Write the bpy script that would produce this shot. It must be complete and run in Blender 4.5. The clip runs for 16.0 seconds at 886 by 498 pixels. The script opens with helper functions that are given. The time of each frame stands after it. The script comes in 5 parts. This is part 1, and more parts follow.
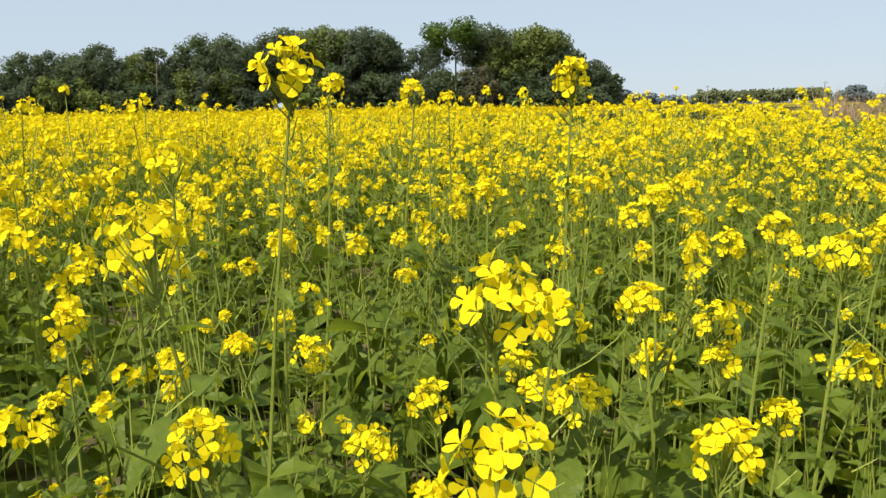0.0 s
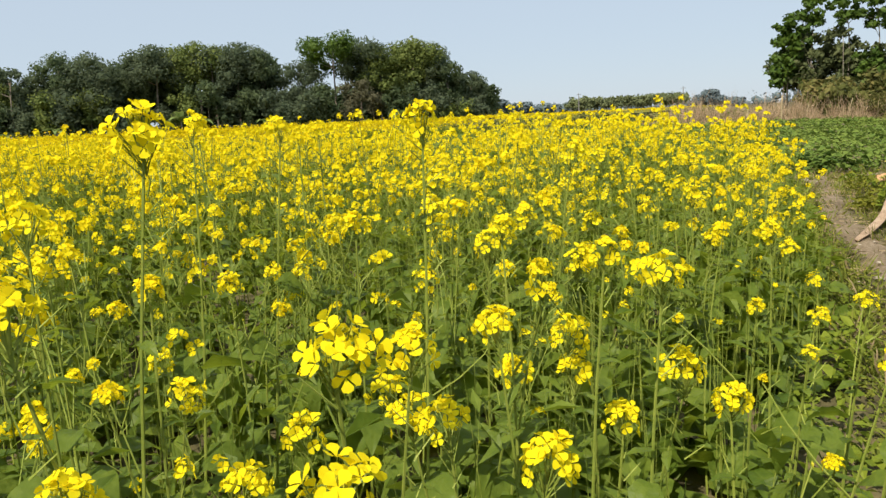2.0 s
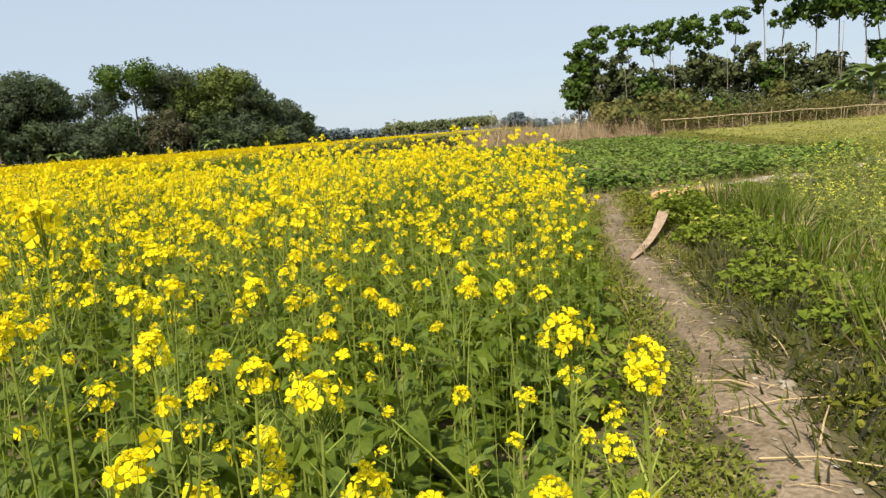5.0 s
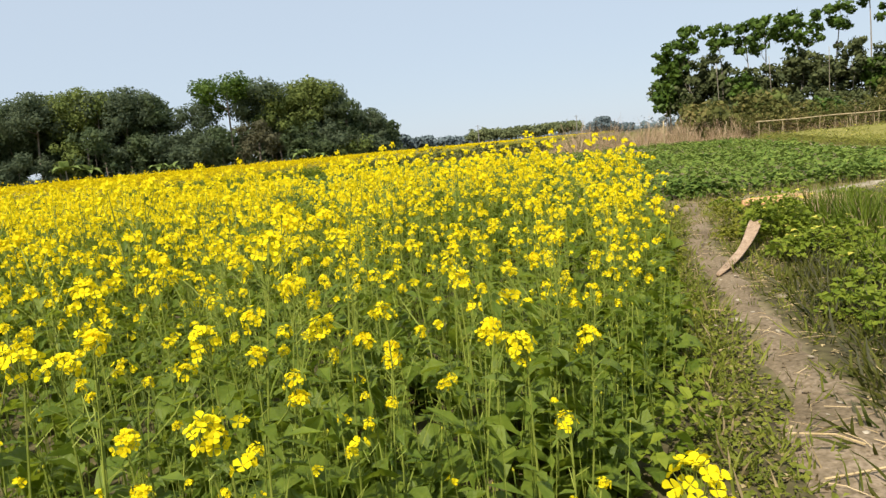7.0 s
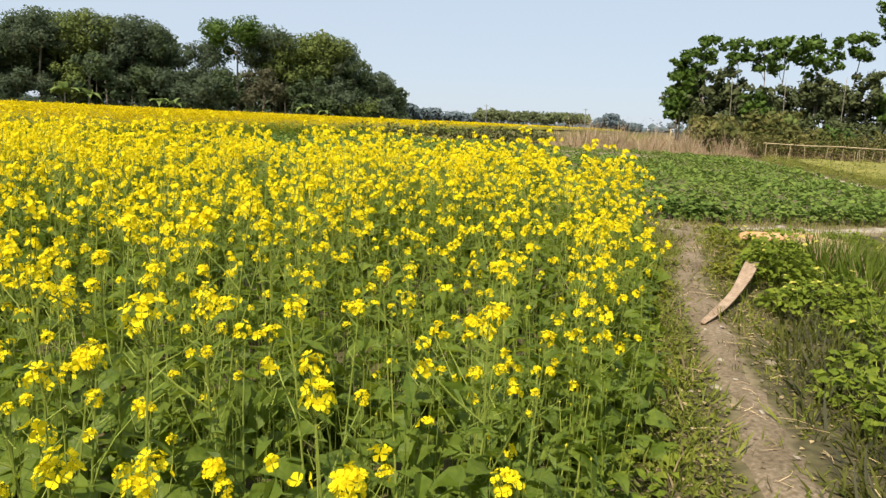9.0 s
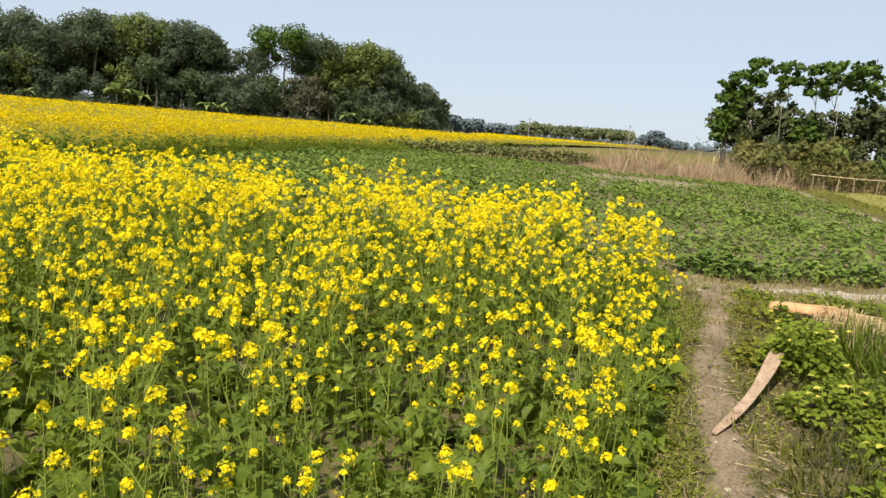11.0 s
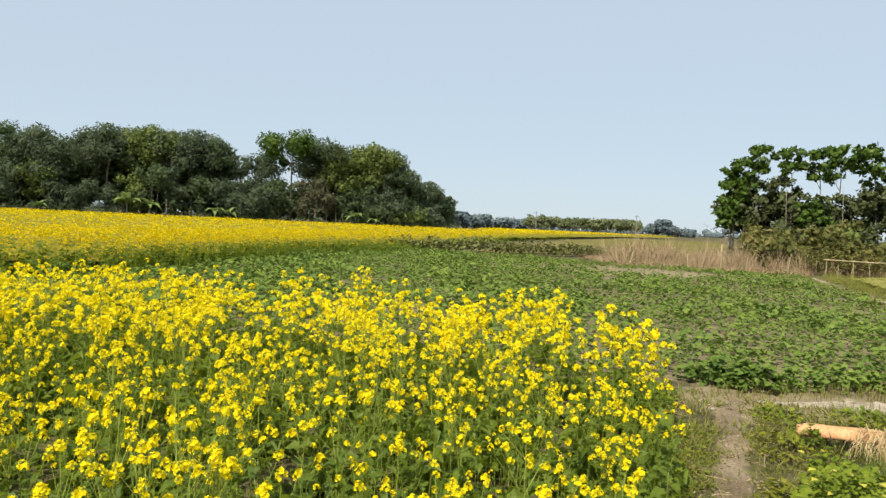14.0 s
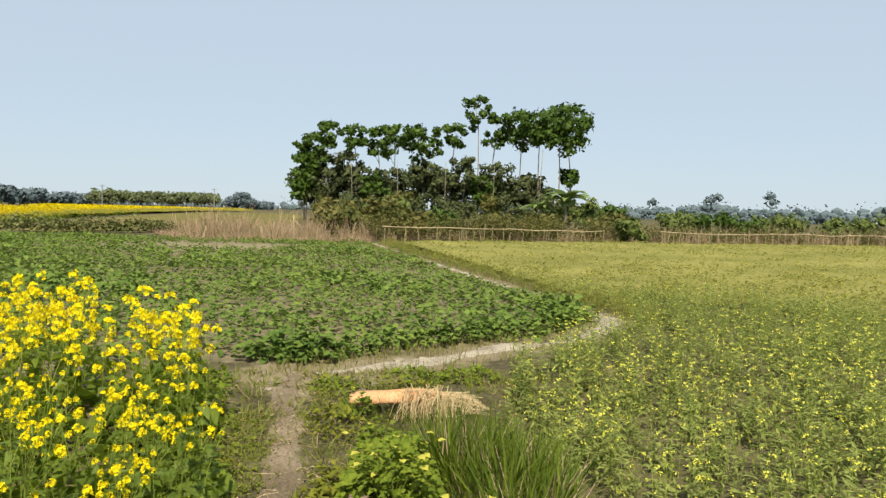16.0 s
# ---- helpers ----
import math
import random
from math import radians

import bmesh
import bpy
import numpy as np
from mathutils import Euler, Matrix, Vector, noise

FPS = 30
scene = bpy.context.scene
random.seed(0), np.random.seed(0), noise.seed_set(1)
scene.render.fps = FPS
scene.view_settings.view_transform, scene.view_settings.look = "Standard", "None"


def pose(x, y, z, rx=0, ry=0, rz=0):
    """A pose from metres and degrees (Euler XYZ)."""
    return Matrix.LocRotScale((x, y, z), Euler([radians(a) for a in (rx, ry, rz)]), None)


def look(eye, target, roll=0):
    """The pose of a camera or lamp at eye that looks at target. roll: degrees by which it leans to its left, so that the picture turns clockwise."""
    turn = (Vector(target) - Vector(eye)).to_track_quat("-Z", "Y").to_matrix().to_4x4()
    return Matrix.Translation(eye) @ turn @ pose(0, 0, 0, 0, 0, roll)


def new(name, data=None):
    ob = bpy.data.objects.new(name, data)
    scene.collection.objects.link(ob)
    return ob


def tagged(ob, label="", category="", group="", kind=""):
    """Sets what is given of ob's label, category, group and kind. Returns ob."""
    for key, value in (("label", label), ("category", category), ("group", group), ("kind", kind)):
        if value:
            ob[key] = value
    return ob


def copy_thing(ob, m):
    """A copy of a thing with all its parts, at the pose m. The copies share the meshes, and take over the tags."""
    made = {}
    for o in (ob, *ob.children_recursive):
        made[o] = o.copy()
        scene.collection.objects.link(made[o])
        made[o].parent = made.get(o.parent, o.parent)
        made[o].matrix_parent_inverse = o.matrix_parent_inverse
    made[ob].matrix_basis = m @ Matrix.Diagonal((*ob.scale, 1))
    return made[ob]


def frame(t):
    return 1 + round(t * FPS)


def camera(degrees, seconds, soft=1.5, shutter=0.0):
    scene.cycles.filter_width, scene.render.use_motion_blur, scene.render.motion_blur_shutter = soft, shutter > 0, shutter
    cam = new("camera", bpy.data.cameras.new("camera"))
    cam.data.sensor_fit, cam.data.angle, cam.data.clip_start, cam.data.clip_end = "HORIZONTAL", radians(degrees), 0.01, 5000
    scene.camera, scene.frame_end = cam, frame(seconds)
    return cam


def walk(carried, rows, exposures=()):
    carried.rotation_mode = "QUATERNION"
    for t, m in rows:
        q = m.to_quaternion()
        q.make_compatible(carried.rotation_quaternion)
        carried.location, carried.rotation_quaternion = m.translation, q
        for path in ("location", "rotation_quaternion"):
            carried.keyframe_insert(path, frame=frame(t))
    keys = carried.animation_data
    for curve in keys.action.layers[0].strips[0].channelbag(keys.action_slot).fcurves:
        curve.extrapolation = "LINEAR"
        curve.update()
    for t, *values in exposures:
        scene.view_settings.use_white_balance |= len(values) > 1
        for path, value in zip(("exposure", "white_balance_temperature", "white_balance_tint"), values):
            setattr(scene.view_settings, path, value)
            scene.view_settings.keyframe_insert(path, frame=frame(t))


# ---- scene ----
cam = camera(63.4, 16.0, 1.45)
PATH = [
    (0, (-3.231, -3.699, 0.831), (-3.193, -1.735, 0.452), -1.1),
    (0.5, (-3.24, -3.743, 0.838), (-3.208, -1.771, 0.51), -1.3),
    (1, (-3.244, -3.749, 0.849), (-3.187, -1.771, 0.561), -1.7),
    (1.5, (-3.232, -3.723, 0.842), (-3.039, -1.764, 0.489), -2.5),
    (2, (-3.204, -3.746, 0.862), (-2.860, -1.808, 0.506), -2.9),
    (2.5, (-3.173, -3.772, 0.905), (-2.705, -1.857, 0.569), -3.6),
    (3, (-3.162, -3.745, 0.925), (-2.565, -1.860, 0.617), -3.8),
    (3.5, (-3.109, -3.747, 0.915), (-2.381, -1.914, 0.585), -3.7),
    (4, (-3.089, -3.703, 0.909), (-2.267, -1.909, 0.586), -3.6),
    (4.2, (-3.074, -3.698, 0.917), (-2.222, -1.917, 0.597), -3.3),
    (6.3, (-2.86, -3.614, 0.921), (-2.192, -1.748, 0.65), -6.1),
    (6.5, (-2.835, -3.58, 0.919), (-2.182, -1.707, 0.663), -5.7),
    (7, (-2.758, -3.456, 0.91), (-2.165, -1.567, 0.629), -5.4),
    (7.5, (-2.689, -3.327, 0.904), (-2.059, -1.453, 0.604), -4.3),
    (8, (-2.614, -3.228, 0.898), (-2.02, -1.347, 0.568), -3.2),
    (8.5, (-2.525, -3.131, 0.944), (-1.895, -1.26, 0.622), 1.6),
    (8.7, (-2.499, -3.097, 0.961), (-1.875, -1.23, 0.605), 2.4),
    (10.8, (-2.263, -2.88, 1.349), (-1.685, -0.988, 1.054), 4.2),
    (11, (-2.221, -2.851, 1.366), (-1.708, -0.947, 1.034), 4.8),
    (11.5, (-2.131, -2.715, 1.4), (-1.62, -0.794, 1.178), 4.6),
    (12, (-2.055, -2.531, 1.425), (-1.76, -0.557, 1.299), 2.2),
    (12.5, (-1.944, -2.444, 1.477), (-1.688, -0.462, 1.396), 0.9),
    (13, (-1.857, -2.413, 1.502), (-1.569, -0.434, 1.478), 2.8),
    (13.5, (-1.722, -2.299, 1.466), (-1.382, -0.33, 1.379), 1.7),
    (14, (-1.649, -2.114, 1.453), (-1.177, -0.171, 1.382), 2.7),
    (14.5, (-1.523, -1.938, 1.441), (-0.767, -0.088, 1.368), 2.3),
    (15, (-1.341, -1.793, 1.443), (-0.438, -0.009, 1.408), 2.5),
    (15.5, (-1.162, -1.686, 1.43), (0.005, -0.064, 1.344), 1.8),
    (16, (-1.07, -1.637, 1.42), (0.374, -0.257, 1.318), 1.6),
]
# the film's own drift of exposure and tint: seconds, stops, kelvin, tint
DRIFT = [(0, 0.54, 6500, 9), (1.5, 0.50, 6500, 9), (3, 0.51, 6500, 10), (4, 0.54, 6500, 10), (7, 0.58, 6500, 10), (8.5, 0.60, 6500, 11), (11, 0.61, 6500, 12), (12, 0.60, 6500, 10), (13, 0.58, 6500, 15), (13.5, 0.56, 6500, 13), (14, 0.56, 6500, 7), (16, 0.53, 6500, 7)]
walk(cam, [(t, look(eye, target, roll)) for t, eye, target, roll in PATH], DRIFT)

# ---- light ----
SUN_AZ, SUN_EL = -134.0, 52.0          # degrees right of +y, degrees up
world = bpy.data.worlds.new("sky")
scene.world = world
world.use_nodes = True
wt = world.node_tree
wt.nodes.clear()
sky = wt.nodes.new("ShaderNodeTexSky")
sky.sky_type = 'NISHITA'
sky.sun_disc = False
sky.sun_elevation = radians(SUN_EL)
sky.sun_rotation = radians(SUN_AZ)
sky.air_density, sky.dust_density, sky.ozone_density = 1.0, 0.35, 3.0
bg = wt.nodes.new("ShaderNodeBackground")
bg.inputs["Strength"].default_value = 0.10
wo = wt.nodes.new("ShaderNodeOutputWorld")
thin_sky = wt.nodes.new("ShaderNodeMix")       # hazy winter air: the clear sky pales evenly
thin_sky.data_type, thin_sky.blend_type = 'RGBA', 'MIX'
thin_sky.inputs[0].default_value = 0.86
thin_sky.inputs[7].default_value = (4.05, 4.70, 5.45, 1)
wt.links.new(sky.outputs[0], thin_sky.inputs[6])
wt.links.new(thin_sky.outputs[2], bg.inputs[0])
wt.links.new(bg.outputs[0], wo.inputs[0])
sun_data = bpy.data.lights.new("sun", 'SUN')
sun_data.energy, sun_data.angle, sun_data.color = 4.75, radians(0.6), (1.0, 0.905, 0.77)
sun = new("sun", sun_data)
sa, se = radians(SUN_AZ), radians(SUN_EL)
to_sun = Vector((math.sin(sa) * math.cos(se), math.cos(sa) * math.cos(se), math.sin(se)))
sun.matrix_world = look(to_sun * 50, (0, 0, 0))

# ---- materials ----


def material(name, c1, c2, scale=8.0, rough=0.6, thin=0.0, bump=0.0, island=0.5, c3=None, fine=6.0, thin_colour=None, spec=0.3):
    """Two colours mixed by a coarse and a fine noise and by island; thin: share of light let through."""
    m = bpy.data.materials.new(name)
    m.use_nodes = True
    t = m.node_tree
    t.nodes.clear()
    N, L = t.nodes.new, t.links.new
    geo = N("ShaderNodeNewGeometry")
    n1 = N("ShaderNodeTexNoise")
    n1.inputs["Scale"].default_value, n1.inputs["Detail"].default_value = scale, 5.0
    L(geo.outputs["Position"], n1.inputs["Vector"])
    n2 = N("ShaderNodeTexNoise")
    n2.inputs["Scale"].default_value, n2.inputs["Detail"].default_value = scale * fine, 4.0
    L(geo.outputs["Position"], n2.inputs["Vector"])
    add = N("ShaderNodeMath")
    add.operation = 'ADD'
    L(n1.outputs["Fac"], add.inputs[0])
    L(n2.outputs["Fac"], add.inputs[1])
    half = N("ShaderNodeMapRange")
    half.inputs["From Min"].default_value, half.inputs["From Max"].default_value = 0.72, 1.28
    L(add.outputs[0], half.inputs["Value"])
    blend = N("ShaderNodeMix")
    blend.data_type = 'FLOAT'
    blend.inputs[0].default_value = island
    L(half.outputs[0], blend.inputs[2])
    L(geo.outputs["Random Per Island"], blend.inputs[3])
    ramp = N("ShaderNodeValToRGB")
    ramp.color_ramp.elements[0].color = (*c1, 1)
    ramp.color_ramp.elements[1].color = (*c2, 1)
    if c3:
        e = ramp.color_ramp.elements.new(0.5)
        e.color = (*c3, 1)
    L(blend.outputs[0], ramp.inputs[0])
    p = N("ShaderNodeBsdfPrincipled")
    p.inputs["Roughness"].default_value = rough
    p.inputs["Specular IOR Level"].default_value = spec
    L(ramp.outputs[0], p.inputs["Base Color"])
    if bump:
        b = N("ShaderNodeBump")
        b.inputs["Strength"].default_value, b.inputs["Distance"].default_value = bump, 0.02
        L(n2.outputs["Fac"], b.inputs["Height"])
        L(b.outputs[0], p.inputs["Normal"])
    out = N("ShaderNodeOutputMaterial")
    if thin:
        tr = N("ShaderNodeBsdfTranslucent")
        if thin_colour:
            tr.inputs["Color"].default_value = (*thin_colour, 1)
        else:
            L(ramp.outputs[0], tr.inputs["Color"])
        mx = N("ShaderNodeMixShader")
        mx.inputs[0].default_value = thin
        L(p.outputs[0], mx.inputs[1])
        L(tr.outputs[0], mx.inputs[2])
        L(mx.outputs[0], out.inputs[0])
    else:
        L(p.outputs[0], out.inputs[0])
    return m


PETAL = material("petal", (0.79, 0.595, 0.007), (0.90, 0.79, 0.018), 30, 0.7, 0.38, island=0.6, spec=0.05)
# far petals: their shade on one another is put into a deeper yellow
SHADED_BLOSSOM = material("self-shaded mustard blossom", (0.60, 0.435, 0.005), (0.70, 0.555, 0.008), 3, 0.75, 0.35, island=0.5, spec=0.03)
BUD = material("bud", (0.42, 0.42, 0.03), (0.60, 0.55, 0.04), 60, 0.5, 0.2, spec=0.2)
STEM = material("stem", (0.15, 0.205, 0.028), (0.31, 0.345, 0.065), 20, 0.55, 0.15, spec=0.15)
LEAF = material("mustard leaf", (0.055, 0.104, 0.013), (0.200, 0.258, 0.036), 14, 0.45, 0.46, bump=0.25, spec=0.2, thin_colour=(0.25, 0.31, 0.022))
BED_LEAF = material("bed leaf", (0.055, 0.112, 0.020), (0.235, 0.30, 0.060), 0.9, 0.65, 0.3, bump=0.2, spec=0.08)
LOW_LEAF = material("low crop leaf", (0.21, 0.222, 0.052), (0.38, 0.365, 0.092), 0.8, 0.65, 0.5, c3=(0.29, 0.29, 0.068), spec=0.08)
NEAR_CROP = material("near crop leaf", (0.15, 0.195, 0.050), (0.38, 0.41, 0.115), 3, 0.65, 0.4, spec=0.08)
LEMON = material("lemon petal", (0.74, 0.68, 0.07), (0.86, 0.82, 0.16), 30, 0.7, 0.35, island=0.6, spec=0.05)
TALL_GRASS = material("tall grass blade", (0.042, 0.085, 0.008), (0.19, 0.235, 0.026), 6, 0.55, 0.35, spec=0.15)
# darker and browner than GRASS, for the verge next to the drop
DARK_GRASS = material("dark olive grass", (0.030, 0.046, 0.008), (0.125, 0.125, 0.024), 5, 0.6, 0.25, spec=0.1)
BUSH_LEAF = material("olive bush leaf", (0.085, 0.105, 0.035), (0.30, 0.30, 0.105), 3, 0.6, 0.25, spec=0.1)
WEED_LEAF = material("weed leaf", (0.075, 0.130, 0.013), (0.27, 0.315, 0.034), 6, 0.6, 0.4, spec=0.1)
VERGE_LEAF = material("verge weed leaf", (0.090, 0.112, 0.014), (0.285, 0.275, 0.036), 4, 0.65, 0.35, spec=0.08)
YELLOW_LEAF = material("yellowed leaf", (0.42, 0.40, 0.04), (0.62, 0.55, 0.09), 10, 0.55, 0.35)
GRASS = material("grass blade", (0.085, 0.115, 0.016), (0.255, 0.27, 0.044), 5, 0.6, 0.3, spec=0.1)
DRY = material("dry grass", (0.22, 0.145, 0.08), (0.58, 0.44, 0.28), 6, 0.7, 0.2, c3=(0.40, 0.285, 0.175))
STRAW = material("straw", (0.36, 0.26, 0.12), (0.66, 0.52, 0.30), 20, 0.7, 0.1, spec=0.1)
SHEATH = material("dry sheath", (0.36, 0.19, 0.09), (0.60, 0.38, 0.20), 9, 0.7, bump=0.35, island=0.0, c3=(0.50, 0.28, 0.135), spec=0.1)
FROND = material("weathered frond stalk", (0.22, 0.155, 0.10), (0.44, 0.335, 0.235), 14, 0.75, bump=0.5, island=0.0, c3=(0.35, 0.25, 0.165), spec=0.1)
SOIL = material("field soil", (0.055, 0.046, 0.026), (0.145, 0.12, 0.058), 1.3, 0.95, bump=0.8, island=0.0, c3=(0.088, 0.078, 0.036), fine=14, spec=0.1)
TRAIL = material("trodden earth", (0.105, 0.080, 0.048), (0.275, 0.215, 0.148), 2.6, 0.9, bump=0.45, island=0.0, c3=(0.170, 0.131, 0.083), fine=22, spec=0.1)
CLAY = material("pale dry clay", (0.16, 0.13, 0.08), (0.43, 0.375, 0.29), 3.0, 0.9, bump=0.6, island=0.0, c3=(0.29, 0.25, 0.18), fine=10)
CANOPY = material("flowering canopy", (0.07, 0.095, 0.02), (0.36, 0.26, 0.012), 2.5, 0.8, bump=0.6, island=0.0, c3=(0.17, 0.155, 0.016), fine=9, spec=0.05)
LOW_CANOPY = material("low crop canopy", (0.145, 0.145, 0.046), (0.265, 0.24, 0.078), 0.35, 0.9, bump=0.8, island=0.0, c3=(0.20, 0.19, 0.058), fine=40, spec=0.0)
GREEN_CANOPY = material("green crop canopy", (0.10, 0.098, 0.035), (0.20, 0.165, 0.07), 0.5, 0.9, bump=0.8, island=0.0, c3=(0.145, 0.13, 0.047), fine=30, spec=0.0)
DRY_BIT = material("dry leaf", (0.20, 0.155, 0.07), (0.40, 0.32, 0.17), 9, 0.8, spec=0.05)
DEAD = material("dead grass", (0.15, 0.12, 0.06), (0.36, 0.28, 0.15), 6, 0.8, 0.2, spec=0.05)
TREE_LEAF = material("tree leaf", (0.072, 0.108, 0.054), (0.135, 0.172, 0.080), 0.35, 0.8, 0.5, spec=0.08)
GREY_LEAF = material("grey-green tree leaf", (0.078, 0.109, 0.066), (0.140, 0.172, 0.096), 0.35, 0.8, 0.5, spec=0.08)
GROVE_DARK = material("shaded grove leaf", (0.042, 0.060, 0.024), (0.13, 0.145, 0.058), 0.5, 0.6, 0.22, spec=0.1)
GROVE_LEAF = material("grove leaf", (0.028, 0.062, 0.011), (0.105, 0.165, 0.024), 0.5, 0.5, 0.25, spec=0.15)
BROWN_LEAF = material("dull brown leaf", (0.092, 0.094, 0.054), (0.165, 0.158, 0.095), 0.6, 0.8, 0.5, spec=0.05)
BANANA = material("banana leaf", (0.10, 0.17, 0.04), (0.28, 0.35, 0.12), 1.5, 0.75, 0.35, spec=0.1)
BARK = material("bark", (0.12, 0.095, 0.07), (0.28, 0.24, 0.19), 5, 0.85, bump=0.5, island=0.3)
PALE_BARK = material("pale bark", (0.17, 0.145, 0.11), (0.34, 0.30, 0.24), 3, 0.8, bump=0.4, island=0.3)
BAMBOO = material("bamboo", (0.24, 0.18, 0.095), (0.54, 0.44, 0.255), 5, 0.6, bump=0.2)
HEDGE = material("hedge leaf", (0.065, 0.080, 0.022), (0.25, 0.20, 0.07), 0.7, 0.65, 0.3, c3=(0.125, 0.13, 0.036), spec=0.1)
TREE_LIGHT = material("olive tree leaf", (0.075, 0.110, 0.032), (0.19, 0.225, 0.06), 0.5, 0.7, 0.32, spec=0.08)
# plantation crowns, paled in colour for the haze in front of them
PLANTED = material("haze-paled plantation leaf", (0.115, 0.140, 0.065), (0.215, 0.24, 0.11), 0.3, 0.8, 0.3, spec=0.05)
# far foliage, with the grey-blue of the haze put into its colour
HAZED_LEAF = material("haze-tinted foliage", (0.088, 0.118, 0.125), (0.130, 0.163, 0.170), 0.03, 0.95, spec=0.0)
CONCRETE = material("concrete", (0.16, 0.155, 0.15), (0.27, 0.26, 0.25), 2, 0.8)

# bare earth shows through the soil's litter where feet have worn it
st = SOIL.node_tree
worn = st.nodes.new("ShaderNodeAttribute")
worn.attribute_name = "trodden"
patchy = st.nodes.new("ShaderNodeTexNoise")
patchy.inputs["Scale"].default_value, patchy.inputs["Detail"].default_value = 7.0, 6.0
place_of = st.nodes.new("ShaderNodeNewGeometry")
st.links.new(place_of.outputs["Position"], patchy.inputs["Vector"])
total = st.nodes.new("ShaderNodeMath")
total.operation = 'ADD'
st.links.new(worn.outputs["Fac"], total.inputs[0])
st.links.new(patchy.outputs["Fac"], total.inputs[1])
bare = st.nodes.new("ShaderNodeMapRange")
bare.inputs["From Min"].default_value, bare.inputs["From Max"].default_value = 0.85, 1.25
st.links.new(total.outputs[0], bare.inputs["Value"])
earth = st.nodes.new("ShaderNodeMix")
earth.data_type = 'RGBA'
earth.inputs[7].default_value = (0.215, 0.175, 0.105, 1)
st.links.new(bare.outputs[0], earth.inputs[0])
old = next(n for n in st.nodes if n.type == 'VALTORGB')
coat = next(n for n in st.nodes if n.type == 'BSDF_PRINCIPLED')
st.links.new(old.outputs[0], earth.inputs[6])
st.links.new(earth.outputs[2], coat.inputs["Base Color"])

# ---- mesh helpers: a shape is (points, triangles, material index of each triangle) ----
rng = np.random.default_rng(11)


def join(shapes):
    V, T, M, n = [], [], [], 0
    for v, t, m in shapes:
        V.append(v)
        T.append(t + n)
        M.append(m)
        n += len(v)
    return np.concatenate(V), np.concatenate(T), np.concatenate(M)


def turn(rz, tilt, heading):
    """Rotations about z by rz, then a lean by tilt towards heading; arrays of angles give arrays of matrices."""
    rz, tilt, heading = np.atleast_1d(rz), np.atleast_1d(tilt), np.atleast_1d(heading)
    c, s = np.cos(rz), np.sin(rz)
    o, z = np.ones_like(c), np.zeros_like(c)
    R = np.stack([np.stack([c, -s, z], -1), np.stack([s, c, z], -1), np.stack([z, z, o], -1)], -2)
    ax = np.stack([-np.sin(heading), np.cos(heading), np.zeros_like(heading)], -1)
    K = np.zeros((len(tilt), 3, 3))
    K[:, 0, 1], K[:, 0, 2], K[:, 1, 0] = -ax[:, 2], ax[:, 1], ax[:, 2]
    K[:, 1, 2], K[:, 2, 0], K[:, 2, 1] = -ax[:, 0], -ax[:, 1], ax[:, 0]
    st, ct = np.sin(tilt)[:, None, None], np.cos(tilt)[:, None, None]
    return (np.eye(3) + st * K + (1 - ct) * (K @ K)) @ R


def placed(shape, p, scale=1.0, rz=0.0, tilt=0.0, heading=0.0):
    v, t, m = shape
    return (v * scale) @ turn(rz, tilt, heading)[0].T + np.asarray(p), t, m


def strewn(shapes, P, S, lean=0.15):
    """Copies of the shapes at the points P with the sizes S, joined."""
    out = []
    pick = rng.integers(0, len(shapes), len(P))
    for k, (v, t, m) in enumerate(shapes):
        w = np.flatnonzero(pick == k)
        if not len(w):
            continue
        R = turn(rng.uniform(0, 6.283, len(w)), rng.uniform(0, lean, len(w)), rng.uniform(0, 6.283, len(w)))
        V = np.einsum("nij,kj->nki", R, v) * S[w][:, None, None] + P[w][:, None, :]
        T = t[None] + (np.arange(len(w)) * len(v))[:, None, None]
        out.append((V.reshape(-1, 3), T.reshape(-1, 3), np.tile(m, len(w))))
    return join(out)


def mesh(name, shape, mats, smooth=False):
    v, t, m = shape
    me = bpy.data.meshes.new(name)
    me.vertices.add(len(v))
    me.vertices.foreach_set("co", np.ascontiguousarray(v, dtype=np.float32).ravel())
    me.loops.add(len(t) * 3)
    me.loops.foreach_set("vertex_index", np.ascontiguousarray(t, dtype=np.int32).ravel())
    me.polygons.add(len(t))
    me.polygons.foreach_set("loop_start", np.arange(0, len(t) * 3, 3, dtype=np.int32))
    me.polygons.foreach_set("loop_total", np.full(len(t), 3, dtype=np.int32))
    me.polygons.foreach_set("material_index", np.ascontiguousarray(m, dtype=np.int32))
    me.polygons.foreach_set("use_smooth", np.full(len(t), smooth))
    for x in mats:
        me.materials.append(x)
    me.update(calc_edges=True)
    return me


def part(name, shape, mat, parent, label="", smooth=False):
    ob = new(name, mesh(name, shape, mat if isinstance(mat, list) else [mat], smooth))
    ob.parent = parent
    if label:
        tagged(ob, label)
    return ob


def thing(name, at, label, category, group="", kind=""):
    ob = new(name)
    ob.location = at
    return tagged(ob, label, category, group, kind)


